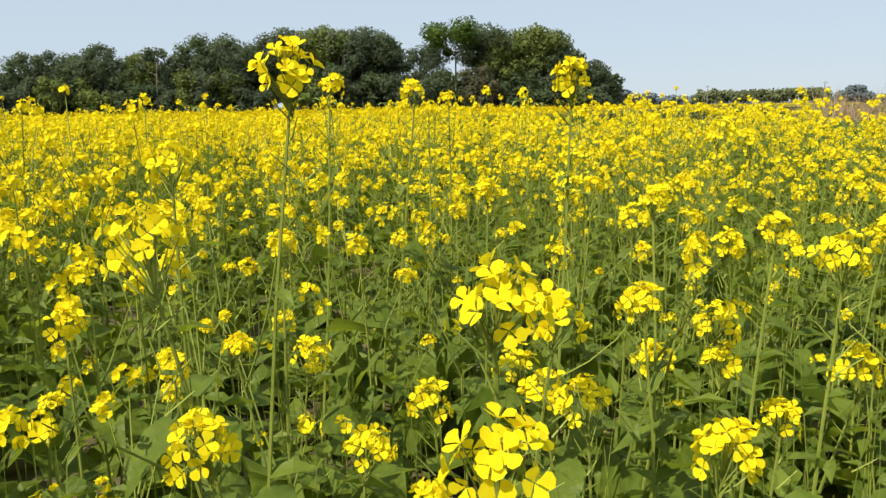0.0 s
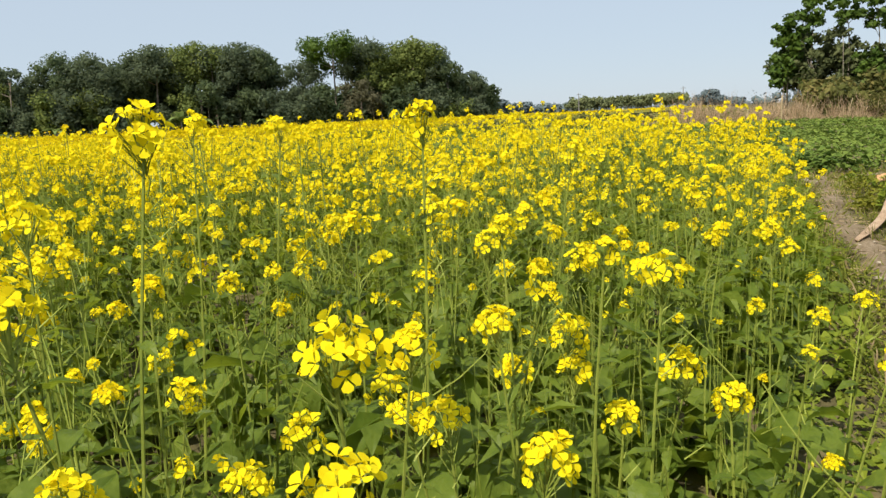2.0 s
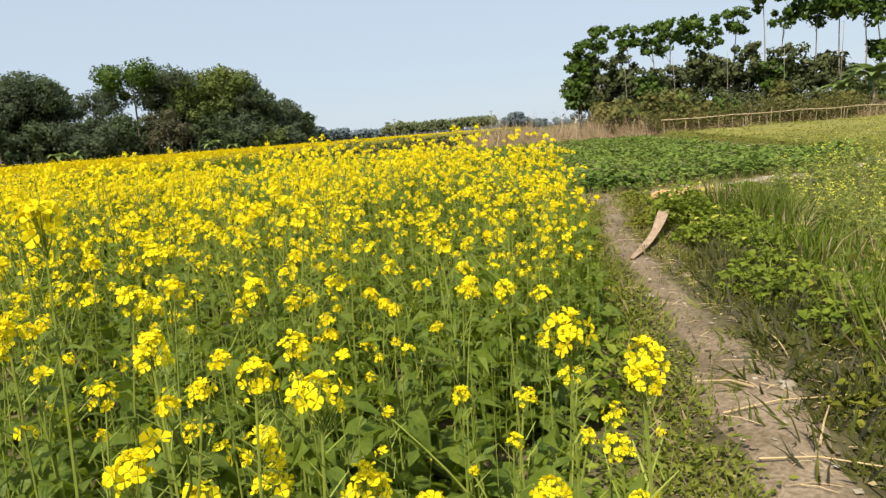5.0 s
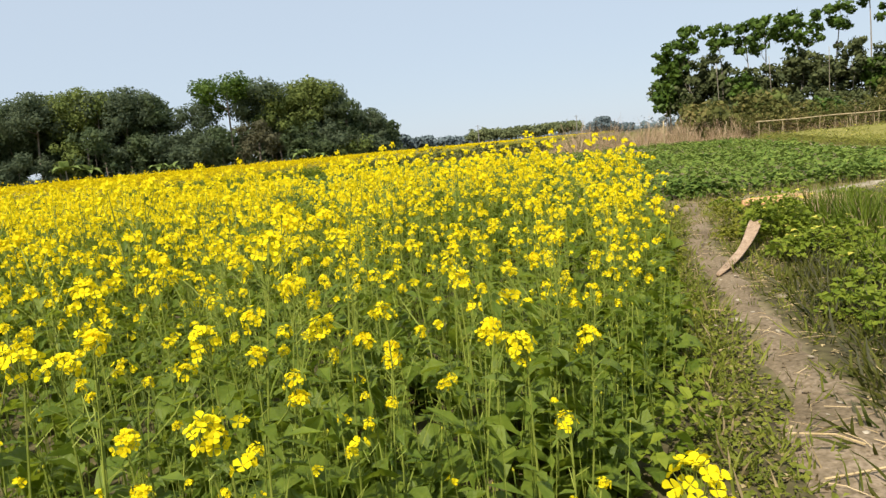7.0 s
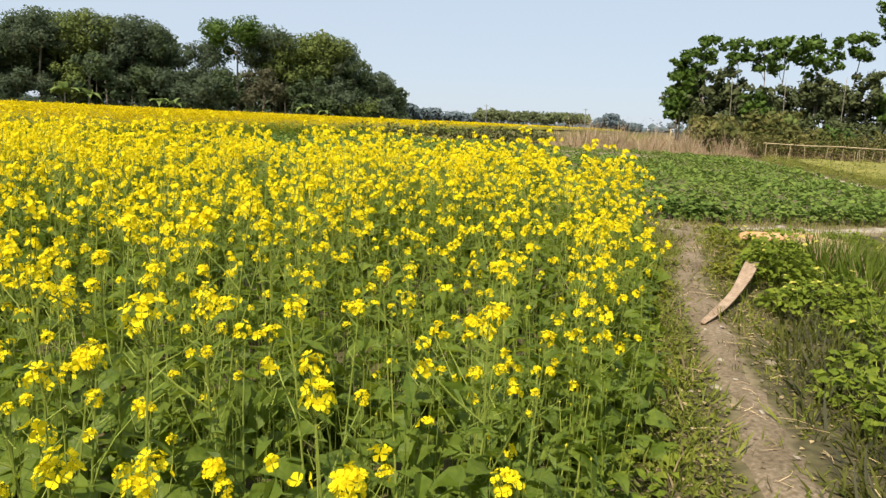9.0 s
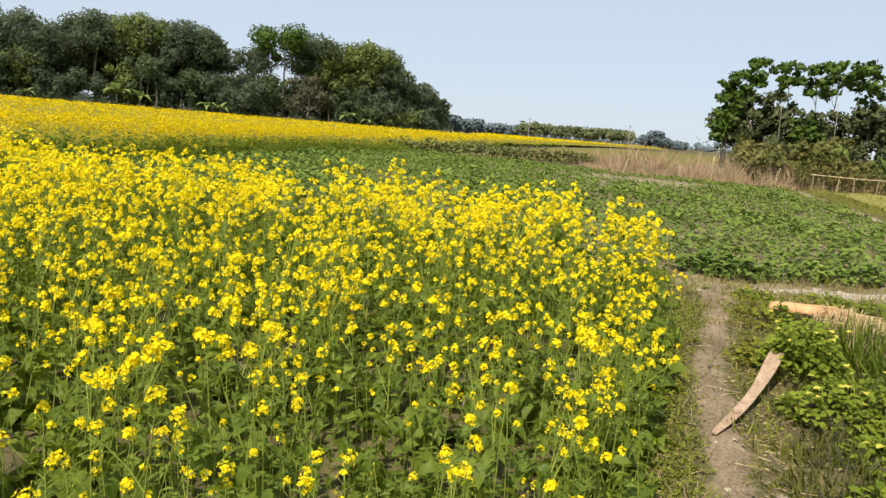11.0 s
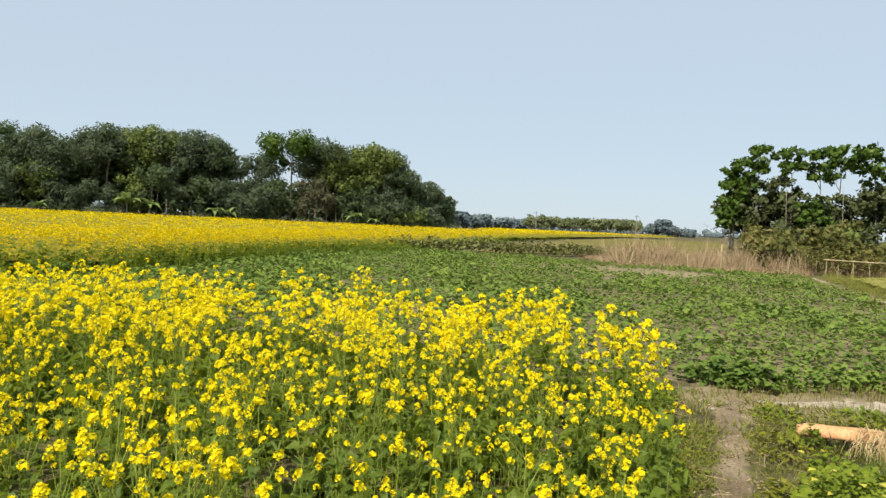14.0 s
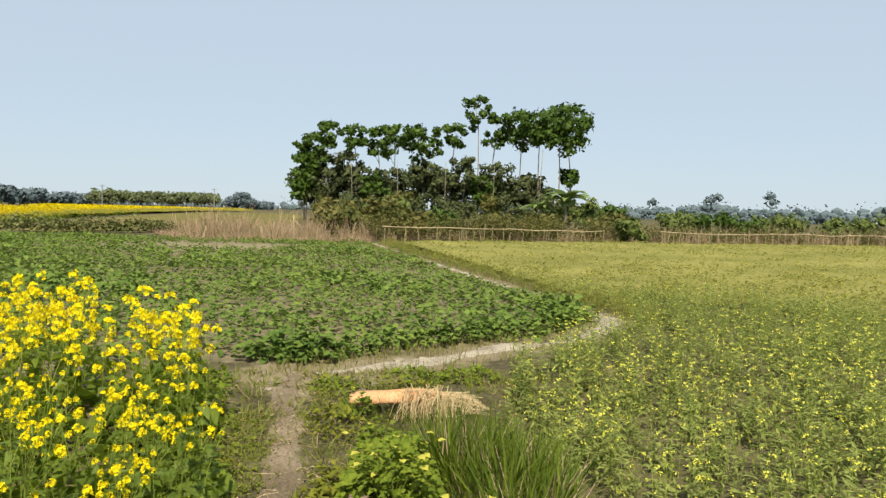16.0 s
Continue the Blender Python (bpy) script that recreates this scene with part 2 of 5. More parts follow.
def tube(pts, r0, r1, sides=3, m=0):
    pts = np.asarray(pts, float)
    n = len(pts)
    V = []
    for i in range(n):
        d = pts[min(i + 1, n - 1)] - pts[max(i - 1, 0)]
        d = d / (np.linalg.norm(d) + 1e-9)
        u = np.cross(d, (0.31, 0.95, 0.02) if abs(d[2]) > 0.5 else (0, 0, 1.0))
        u /= np.linalg.norm(u) + 1e-9
        w = np.cross(d, u)
        r = r0 + (r1 - r0) * i / (n - 1)
        for k in range(sides):
            a = 6.2832 * k / sides
            V.append(pts[i] + r * (math.cos(a) * u + math.sin(a) * w))
    T = []
    for i in range(n - 1):
        for k in range(sides):
            a, b = i * sides + k, i * sides + (k + 1) % sides
            T += [(a, b, b + sides), (a, b + sides, a + sides)]
    for k in range(1, sides - 1):
        T += [(0, k + 1, k), ((n - 1) * sides, (n - 1) * sides + k, (n - 1) * sides + k + 1)]
    return np.array(V), np.array(T), np.full(len(T), m)


def leaf(length, width, rows=3, droop=0.4, fold=0.25, m=0, lobed=0.0, g=None):
    """A leaf along +x from the origin, folded along its rib and drooping at its tip."""
    g = g or random
    if rows == 1:
        w = width * 0.5
        v = np.array([(0, 0, 0), (length * 0.45, -w, length * (0.16 - 0.2 * droop) + fold * w), (length * 0.45, w, length * (0.16 - 0.2 * droop) + fold * w), (length * (1 - 0.25 * droop), 0, length * (0.35 - droop))])
        return v, np.array([(0, 1, 3), (0, 3, 2)]), np.full(2, m)
    V, T = [], []
    for i in range(rows + 1):
        s = i / rows
        w = width * 0.5 * (math.sin(math.pi * (0.12 + 0.88 * s) ** 0.75) + 0.04) * (1 + lobed * (g.random() - 0.5))
        z = length * (0.35 * s - droop * s * s)
        x = length * s * (1 - 0.25 * droop * s)
        V += [(x, -w, z + fold * w + lobed * 0.01 * g.uniform(-1, 1)), (x, 0, z), (x, w, z + fold * w + lobed * 0.01 * g.uniform(-1, 1))]
    for i in range(rows):
        a = i * 3
        T += [(a, a + 3, a + 4), (a, a + 4, a + 1), (a + 1, a + 4, a + 5), (a + 1, a + 5, a + 2)]
    return np.array(V), np.array(T), np.full(len(T), m)


def blade(length, width, bend, m=0):
    V = np.array([(-width / 2, 0, 0), (width / 2, 0, 0), (-width * 0.4, bend * 0.3, length * 0.55), (width * 0.4, bend * 0.3, length * 0.55), (0, bend, length * 0.95)])
    T = np.array([(0, 1, 3), (0, 3, 2), (2, 3, 4)])
    return V, T, np.full(3, m)


def inside(P, poly):
    x, y = P[:, 0], P[:, 1]
    r = np.zeros(len(P), bool)
    n = len(poly)
    for i in range(n):
        (x1, y1), (x2, y2) = poly[i], poly[(i + 1) % n]
        if y1 == y2:
            continue
        r ^= ((y1 > y) != (y2 > y)) & (x < (x2 - x1) * (y - y1) / (y2 - y1) + x1)
    return r


def field(poly, per_m2, near=None, far=None, eye=(-2.3, -2.8)):
    """Random points in a polygon, kept by their distance from a place."""
    a = np.array(poly)
    lo, hi = a.min(0), a.max(0)
    n = int((hi - lo).prod() * per_m2)
    P = rng.uniform(lo, hi, (n, 2))
    P = P[inside(P, poly)]
    d = np.hypot(P[:, 0] - eye[0], P[:, 1] - eye[1])
    if near is not None:
        P, d = P[d >= near], d[d >= near]
    if far is not None:
        P = P[d < far]
    return P


# the verge ends in a small drop: the line of its edge, the lower ground lies on its right-hand side
DROP = np.array([(3.3, 2.05), (2.75, 1.72), (2.25, 1.50), (1.75, 1.10), (1.25, 0.30), (0.62, -0.62), (-0.12, -1.52), (-0.80, -2.36), (-1.70, -3.70), (-3.0, -6.0)])


def ease(x):
    x = np.clip(x, 0, 1)
    return x * x * (3 - 2 * x)


def right_of_drop(x, y):
    """Metres to the right of the drop's edge, negative on the verge."""
    x, y = np.asarray(x, float), np.asarray(y, float)
    best, side = np.full(x.shape, 1e9), np.full(x.shape, -1.0)
    for (ax_, ay_), (bx_, by_) in zip(DROP[:-1], DROP[1:]):
        dx, dy = bx_ - ax_, by_ - ay_
        t = np.clip(((x - ax_) * dx + (y - ay_) * dy) / (dx * dx + dy * dy), 0, 1)
        d = np.hypot(x - ax_ - t * dx, y - ay_ - t * dy)
        c = np.where(dx * (y - ay_) - dy * (x - ax_) > 0, 1.0, -1.0)
        side = np.where(d < best, c, side)
        best = np.minimum(best, d)
    return best * side


def drop_z(x, y):
    s = right_of_drop(x, y)
    return -0.24 * ease(s / 0.26) * (1 - ease((s - 0.8) / 2.6)) * ease((2.1 - np.asarray(y, float)) / 0.7)


def ground_z(x, y):
    return drop_z(x, y) + 0.018 * np.sin(1.7 * x + 0.6 * y) * np.cos(1.3 * y - 0.5 * x) + 0.010 * np.sin(4.1 * x - 2.2 * y + 1.0)


def on_ground(P, z=0.0):
    return np.column_stack([P, ground_z(P[:, 0], P[:, 1]) + z])


# ---- the ground, the trail and the footpath ----
def axis():
    near = np.arange(-5, 8.01, 0.13)
    out = 8 + np.cumsum(0.11 * 1.18 ** np.arange(1, 51))
    back = -5 - np.cumsum(0.11 * 1.18 ** np.arange(1, 51))
    return np.concatenate([back[::-1], near, out])


def grid(xs, ys, zf):
    X, Y = np.meshgrid(xs, ys, indexing="ij")
    V = np.column_stack([X.ravel(), Y.ravel(), zf(X, Y).ravel()])
    i, j = np.meshgrid(np.arange(len(xs) - 1), np.arange(len(ys) - 1), indexing="ij")
    a = (i * len(ys) + j).ravel()
    b, c, d = a + 1, a + len(ys), a + len(ys) + 1
    T = np.concatenate([np.column_stack([a, c, d]), np.column_stack([a, d, b])])
    return V, T, np.zeros(len(T), int)


LINE = np.array([(-3.4, -5.4), (-1.58, -2.55), (-1.06, -1.82), (-0.46, -0.85), (0.02, 0.0), (0.45, 0.72), (1.12, 1.62), (1.55, 2.2), (2.1, 3.02), (2.6, 3.6)])
FOOT = np.array([(2.5, 3.35), (3.35, 3.2), (4.45, 3.1), (6.1, 2.92), (7.0, 3.08), (7.5, 3.35), (7.95, 3.95), (9.15, 5.9), (11.2, 9.3), (14.6, 14.8), (18.9, 21.6)])


def to_line(P, line):
    best = np.full(len(P), 1e9)
    for a, b in zip(line[:-1], line[1:]):
        d = b - a
        t = np.clip(((P - a) @ d) / (d @ d), 0, 1)
        best = np.minimum(best, np.hypot(*(P - a - t[:, None] * d).T))
    return best


BED = [(2.05, 4.3), (2.45, 4.1), (3.1, 3.78), (4.15, 3.66), (5.3, 3.34), (6.6, 3.30), (7.25, 3.62), (7.62, 4.1), (8.9, 6.05), (11.2, 9.95), (14.2, 14.8), (19.0, 22.6), (15.3, 24.1), (13.0, 26.5), (9.5, 32.0), (5.0, 32.6), (0.0, 25.0), (-2.8, 19.6), (-5.0, 15.8), (-7.9, 12.6), (-5.6, 9.0), (-4.2, 7.6), (-2.2, 7.0), (0.4, 5.2), (1.5, 4.5)]
ax = axis()
ground_mesh = mesh("ground", grid(ax, ax, ground_z), [SOIL], True)
co = np.zeros(len(ground_mesh.vertices) * 3, np.float32)
ground_mesh.vertices.foreach_get("co", co)
co = co.reshape(-1, 3)[:, :2].astype(float)
trodden = np.clip(1.0 - to_line(co, LINE) / 0.16, 0, 1) + np.clip(1.0 - to_line(co, FOOT) / 0.75, 0, 1)
trodden += np.clip(1.3 - np.hypot((co[:, 0] - 11.2) / 3.4, (co[:, 1] - 22.0) / 2.6), 0, 0.8)
trodden += 0.58 * inside(co, BED)
trodden += np.clip(1.0 - np.hypot(co[:, 0] - 2.6, co[:, 1] - 3.3) / 1.1, 0, 0.7)
ground_mesh.attributes.new("trodden", 'FLOAT', 'POINT').data.foreach_set("value", np.clip(trodden, 0, 1).astype(np.float32))
ground = new("ground", ground_mesh)
tagged(ground, "brown field soil with sparse dry grass and litter", "ground", kind="structure")


def strip(line, width, lift, seed, rag=0.25):
    """A ragged ribbon of earth laid over the ground along a line."""
    g = np.random.default_rng(seed)
    line = np.array(line, float)
    seg = np.hypot(*np.diff(line, axis=0).T)
    s = np.concatenate([[0], np.cumsum(seg)])
    q = np.arange(0, s[-1], 0.1)
    x, y = np.interp(q, s, line[:, 0]), np.interp(q, s, line[:, 1])
    k = np.ones(9) / 9
    x = np.convolve(np.pad(x, 4, mode="edge"), k, "valid")
    y = np.convolve(np.pad(y, 4, mode="edge"), k, "valid")
    dx, dy = np.gradient(x), np.gradient(y)
    n = np.hypot(dx, dy)
    nx, ny = -dy / n, dx / n
    w = np.interp(q, s, width) if not np.isscalar(width) else np.full(len(q), float(width))
    wl = w * (0.5 + rag * np.convolve(g.uniform(-1, 1, len(q) + 4), np.ones(5) / 5, "valid"))
    wr = w * (0.5 + rag * np.convolve(g.uniform(-1, 1, len(q) + 4), np.ones(5) / 5, "valid"))
    u = np.linspace(-1, 1, 7)
    off = np.where(u[None] < 0, u[None] * wl[:, None], u[None] * wr[:, None])
    X, Y = x[:, None] + nx[:, None] * off, y[:, None] + ny[:, None] * off
    Z = ground_z(X, Y) + lift * (1 - 0.9 * np.abs(u[None]) ** 3) + g.uniform(-0.002, 0.002, X.shape)
    V = np.column_stack([X.ravel(), Y.ravel(), Z.ravel()])
    i, j = np.meshgrid(np.arange(len(q) - 1), np.arange(6), indexing="ij")
    a = (i * 7 + j).ravel()
    T = np.concatenate([np.column_stack([a, a + 7, a + 8]), np.column_stack([a, a + 8, a + 1])])
    return V, T, np.zeros(len(T), int)


trail = new("trail", mesh("trail", strip([(-3.4, -5.4), (-1.58, -2.55), (-1.06, -1.82), (-0.46, -0.85), (0.02, 0.0), (0.45, 0.72), (1.12, 1.62), (1.55, 2.2), (2.1, 3.02), (2.6, 3.6)],
                                         [0.22, 0.22, 0.19, 0.15, 0.13, 0.12, 0.14, 0.16, 0.18, 0.16], 0.012, 3, 0.95), [TRAIL], True))
tagged(trail, "narrow trodden earth trail beside the mustard", "path", kind="structure")
footpath = new("footpath", mesh("footpath", strip([(2.5, 3.35), (3.35, 3.2), (4.45, 3.1), (6.1, 2.92), (7.0, 3.08), (7.5, 3.35), (7.95, 3.95), (9.15, 5.9), (11.2, 9.3), (14.6, 14.8), (18.9, 21.6)],
                                                  [0.20, 0.24, 0.24, 0.26, 0.32, 0.32, 0.22, 0.19, 0.19, 0.21, 0.24], 0.02, 5, 0.8), [CLAY], True))
tagged(footpath, "pale dry clay footpath between two crop fields", "path", kind="structure")

# ---- mustard ----
def edge_x(y):
    return 0.655 * y - 0.42


PATCH = [(-3.9, -5.6), (edge_x(-5.6), -5.6), (edge_x(-2), -2), (edge_x(0), 0), (edge_x(2.2), 2.2), (1.75, 3.75), (1.45, 3.75), (0.3, 4.75), (-2.4, 6.6), (-4.4, 7.2), (-6.0, 9.0), (-8.5, 13.0), (-14, 15), (-14, 9.8), (-4.9, -4.2), (-4.6, -5.6)]
FAR_FIELD = [(-7.6, 11.6), (-4.9, 14.5), (-2.9, 18.4), (-0.3, 24.0), (5.0, 33.0), (8.0, 37.0), (13.4, 47.3), (23.9, 68), (42.9, 98), (78, 148), (118, 190), (60, 190), (36, 128), (28, 93), (-80, 93), (-80, 25), (-14, 13)]
CREEP = np.array([(-3.25, -3.75), (-3.09, -3.72), (-2.85, -3.6), (-2.5, -3.1), (-2.25, -2.87), (-1.9, -2.43), (-1.07, -1.64)])


def flower(size, g, petals=4, rows=2):
    """A four-petalled flower facing +z."""
    out = []
    a0 = g.uniform(0, 1.57)
    cup = g.uniform(0.15, 1.1)
    for k in range(petals):
        a = a0 + k * 1.5708 + g.uniform(-0.15, 0.15)
        L, W = size * g.uniform(0.85, 1.1), size * g.uniform(1.0, 1.22)
        if rows == 2:
            v = np.array([(0.04 * L, 0, 0), (0.34 * L, -0.19 * W, 0), (0.34 * L, 0.19 * W, 0), (0.66 * L, -0.44 * W, 0), (0.66 * L, 0.44 * W, 0), (0.92 * L, -0.36 * W, -0.03 * L), (0.92 * L, 0.36 * W, -0.03 * L), (1.04 * L, 0, -0.08 * L)])
            v[:, 2] -= 0.22 * np.abs(v[:, 1]) - 0.05 * L * g.uniform(-1, 1) * v[:, 1] / W
            t = np.array([(0, 1, 2), (1, 3, 4), (1, 4, 2), (3, 5, 6), (3, 6, 4), (5, 7, 6)])
        elif rows == 0:
            v = np.array([(0.02 * L, 0, 0), (0.72 * L, -0.46 * W, 0), (1.0 * L, 0, 0), (0.72 * L, 0.46 * W, 0)])
            t = np.array([(0, 1, 2), (0, 2, 3)])
        else:
            v = np.array([(0.02 * L, 0, 0), (0.60 * L, -0.46 * W, 0), (1.0 * L, -0.24 * W, 0), (1.0 * L, 0.24 * W, 0), (0.60 * L, 0.46 * W, 0)])
            t = np.array([(0, 1, 2), (0, 2, 3), (0, 3, 4)])
        v[:, 2] += cup * v[:, 0] - 0.35 * cup * v[:, 0] ** 2 / L
        c, s = math.cos(a), math.sin(a)
        v = np.column_stack([v[:, 0] * c - v[:, 1] * s, v[:, 0] * s + v[:, 1] * c, v[:, 2]])
        out.append((v, t, np.zeros(len(t), int)))
    return join(out)


def octa(p, r, h, m):
    v = np.array([(r, 0, 0), (0, r, 0), (-r, 0, 0), (0, -r, 0), (0, 0, h), (0, 0, -h)]) + np.asarray(p)
    t = np.array([(0, 1, 4), (1, 2, 4), (2, 3, 4), (3, 0, 4), (1, 0, 5), (2, 1, 5), (3, 2, 5), (0, 3, 5)])
    return v, t, np.full(8, m)


def head(g, count=15, radius=0.024, size=0.0085, rows=2, buds=7, stalks=True):
    """A flat-topped cluster of mustard flowers round a knot of buds; the origin is at its base. Materials: petal, bud, stem."""
    out = []
    for k in range(count):
        a = k * 2.39996 + g.uniform(-0.3, 0.3)
        s = (k + 0.8) / count
        el = math.radians(74 - 88 * s + g.uniform(-22, 22))
        d = np.array([math.cos(a) * math.cos(el), math.sin(a) * math.cos(el), math.sin(el) * 0.85])
        p = d * np.array([0.92, 0.92, 1.25]) * radius * g.uniform(0.72, 1.12) + np.array([0, 0, radius * 0.9])
        f = flower(size * g.uniform(0.85, 1.15), g, rows=rows)
        out.append(placed(f, p, 1, 0, min(1.5, math.pi / 2 - el + g.uniform(-0.6, 0.45)), a + g.uniform(-0.5, 0.5)))
        if stalks:
            q = np.array([0, 0, radius * (0.3 - 0.9 * s)])
            w = np.array([-math.sin(a), math.cos(a), 0]) * 0.0006
            out.append((np.array([q - w, q + w, p]), np.array([(0, 1, 2)]), np.array([2])))
    for k in range(buds):
        a, r = k * 2.4, 0.0022 * math.sqrt(k)
        out.append(octa((math.cos(a) * r, math.sin(a) * r, radius * 1.65 + 0.002 * g.uniform(-1, 1)), 0.0017, 0.0032, 1))
    return join(out)


G = random.Random(5)
HEADS_FINE = [head(G, G.randint(16, 22), G.uniform(0.018, 0.024), G.uniform(0.0076, 0.0088)) for _ in range(8)]
HEADS_MID = [head(G, G.randint(8, 10), G.uniform(0.015, 0.020), 0.0104, rows=1, buds=1, stalks=False) for _ in range(6)]
HEADS_LOW = [head(G, 6, 0.018, 0.0145, rows=0, buds=0, stalks=False) for _ in range(5)]


def clump(g, n, r, size):
    """A loose tuft of yellow blossom seen from far."""
    out = []
    for _ in range(n):
        c = np.array([g.gauss(0, r), g.gauss(0, r), g.gauss(0, r * 0.45)])
        u, v = np.array([g.gauss(0, 1), g.gauss(0, 1), g.gauss(0, 0.6)]), np.array([g.gauss(0, 1), g.gauss(0, 1), g.gauss(0, 0.6)])
        u, v = u / np.linalg.norm(u) * size, v / np.linalg.norm(v) * size
        out.append((np.array([c - u, c - v, c + u, c + v]), np.array([(0, 1, 2), (0, 2, 3)]), np.zeros(2, int)))
    return join(out)


def bent(g, p0, p1, sag=0.03, n=4):
    p0, p1 = np.asarray(p0, float), np.asarray(p1, float)
    off = np.array([g.uniform(-1, 1), g.uniform(-1, 1), 0]) * sag
    return [p0 + (p1 - p0) * s + off * math.sin(math.pi * s) for s in np.linspace(0, 1, n)]


def plant_pieces(g, tall, heads=3, top=(0, 0), leaves=7, fine=True, leaf_size=1.0, rows=2):
    """Stem, leaves and flower heads of one mustard plant standing at the origin."""
    main = bent(g, (0, 0, -0.02), (top[0], top[1], tall), 0.025, 6 if fine else 3)
    stems = [tube(main, 0.0028, 0.0013, 5 if fine else 3)]
    tips = [main[-1]]
    for k in range(heads - 1):
        s = g.uniform(0.45, 0.8)
        i = s * (len(main) - 1)
        b = main[int(i)] + (main[min(int(i) + 1, len(main) - 1)] - main[int(i)]) * (i - int(i))
        a = g.uniform(0, 6.28)
        r = g.uniform(0.05, 0.13)
        tip = np.array([b[0] + r * math.cos(a), b[1] + r * math.sin(a), min(b[2] + g.uniform(0.10, 0.28), tall - 0.02)])
        stems.append(tube(bent(g, b, tip, 0.015, 4 if fine else 2), 0.0017, 0.0010, 4 if fine else 3))
        tips.append(tip)
    lv = []
    for k in range(leaves):
        s = g.random() ** 1.3 * 0.72 + 0.04
        i = s * (len(main) - 1)
        b = main[int(i)]
        L = (0.15 - 0.11 * s) * g.uniform(0.7, 1.25) * leaf_size
        lv.append(placed(leaf(L, L * g.uniform(0.5, 0.8) * (1 - 0.35 * s), 4 if fine else rows, g.uniform(0.35, 1.05), g.uniform(0.05, 0.45), lobed=0.4, g=g), (b[0], b[1], tall * s), 1, g.uniform(0, 6.28), g.uniform(-0.8, 0.6), g.uniform(0, 6.28)))
    small = []
    for k in range(5):
        s = g.uniform(0.55, 0.93)
        i = s * (len(main) - 1)
        b = main[int(i)] + (main[min(int(i) + 1, len(main) - 1)] - main[int(i)]) * (i - int(i))
        L = 0.062 * (1.25 - s) * g.uniform(0.9, 1.6) * leaf_size
        small.append(placed(leaf(L, L * 0.36, 2 if fine else 1, g.uniform(0.1, 0.6), 0.2, 1, g=g), b, 1, g.uniform(0, 6.28), g.uniform(-0.5, 0.2), g.uniform(0, 6.28)))
    return stems, lv, tips, small


def pods(g, tip, n=6):
    """Slim green pods below a flower head."""
    out = []
    for k in range(n):
        a = g.uniform(0, 6.28)
        z = tip[2] - 0.015 - 0.014 * k
        b = np.array([tip[0], tip[1], z])
        e = b + np.array([math.cos(a) * 0.022, math.sin(a) * 0.022, 0.018])
        out.append(tube([b, e], 0.0009, 0.0005, 3))
    return join(out)


FLOWERS = [mesh("flower", flower(G.uniform(0.0076, 0.0090), G), [PETAL], True) for _ in range(12)]


def moved(p, scale, rz, tilt, heading):
    m = Matrix(turn(rz, tilt, heading)[0].tolist()).to_4x4()
    return Matrix.Translation(p) @ m @ Matrix.Scale(scale, 4)


def open_head(g, ob, tip, scale):
    """A flower head whose flowers are pieces of their own round a knot of buds."""
    count, radius = g.randint(20, 27), g.uniform(0.021, 0.028)
    whole = moved(tip, scale, g.uniform(0, 6.28), g.uniform(0, 0.5), g.uniform(0, 6.28))
    core, spots = [], []
    for k in range(count):
        a = k * 2.39996 + g.uniform(-0.3, 0.3)
        s = (k + 0.8) / count
        el = math.radians(74 - 88 * s + g.uniform(-22, 22))
        d = np.array([math.cos(a) * math.cos(el), math.sin(a) * math.cos(el), math.sin(el) * 0.85])
        p = d * np.array([0.92, 0.92, 1.25]) * radius * g.uniform(0.70, 1.14) + np.array([0, 0, radius * 0.9])
        spots.append(moved(p, g.uniform(0.85, 1.15), 0, min(1.5, math.pi / 2 - el + g.uniform(-0.6, 0.45)), a + g.uniform(-0.5, 0.5)))
        core.append(tube([(0, 0, radius * (0.3 - 0.9 * s)), p], 0.0007, 0.0005, 3, 1))
    for k in range(9):
        a, r = k * 2.4, 0.0022 * math.sqrt(k)
        core.append(octa((math.cos(a) * r, math.sin(a) * r, radius * 1.65 + 0.002 * g.uniform(-1, 1)), 0.0017, 0.0032, 0))
    fh = part("flower_head", join(core), [BUD, STEM], ob)
    fh.matrix_basis = whole
    for m in spots:
        f = new("flower", g.choice(FLOWERS))
        f.parent = fh
        f.matrix_basis = m


def mustard_thing(g, at, tall, heads, top, leaves, label, sizes=None, pieces=False):
    stems, lv, tips, small = plant_pieces(g, tall, heads, top, leaves, True)
    ob = thing("mustard_plant", at, label, "mustard plant", "mustard plants in the field")
    part("stem", join(stems + [pods(g, t) for t in tips] + small), [STEM, LEAF], ob)
    for l in lv:
        part("leaf", l, LEAF, ob, smooth=True)
    for k, t in enumerate(tips):
        if pieces and k == 0:
            open_head(g, ob, t, sizes or 1.0)
            continue
        part("flower_head", placed(g.choice(HEADS_FINE), t, (sizes or 1.0) * (1 if k == 0 else g.uniform(0.45, 0.8)), g.uniform(0, 6.28), g.uniform(0, 0.5), g.uniform(0, 6.28)), [PETAL, BUD, STEM], ob)
    return ob


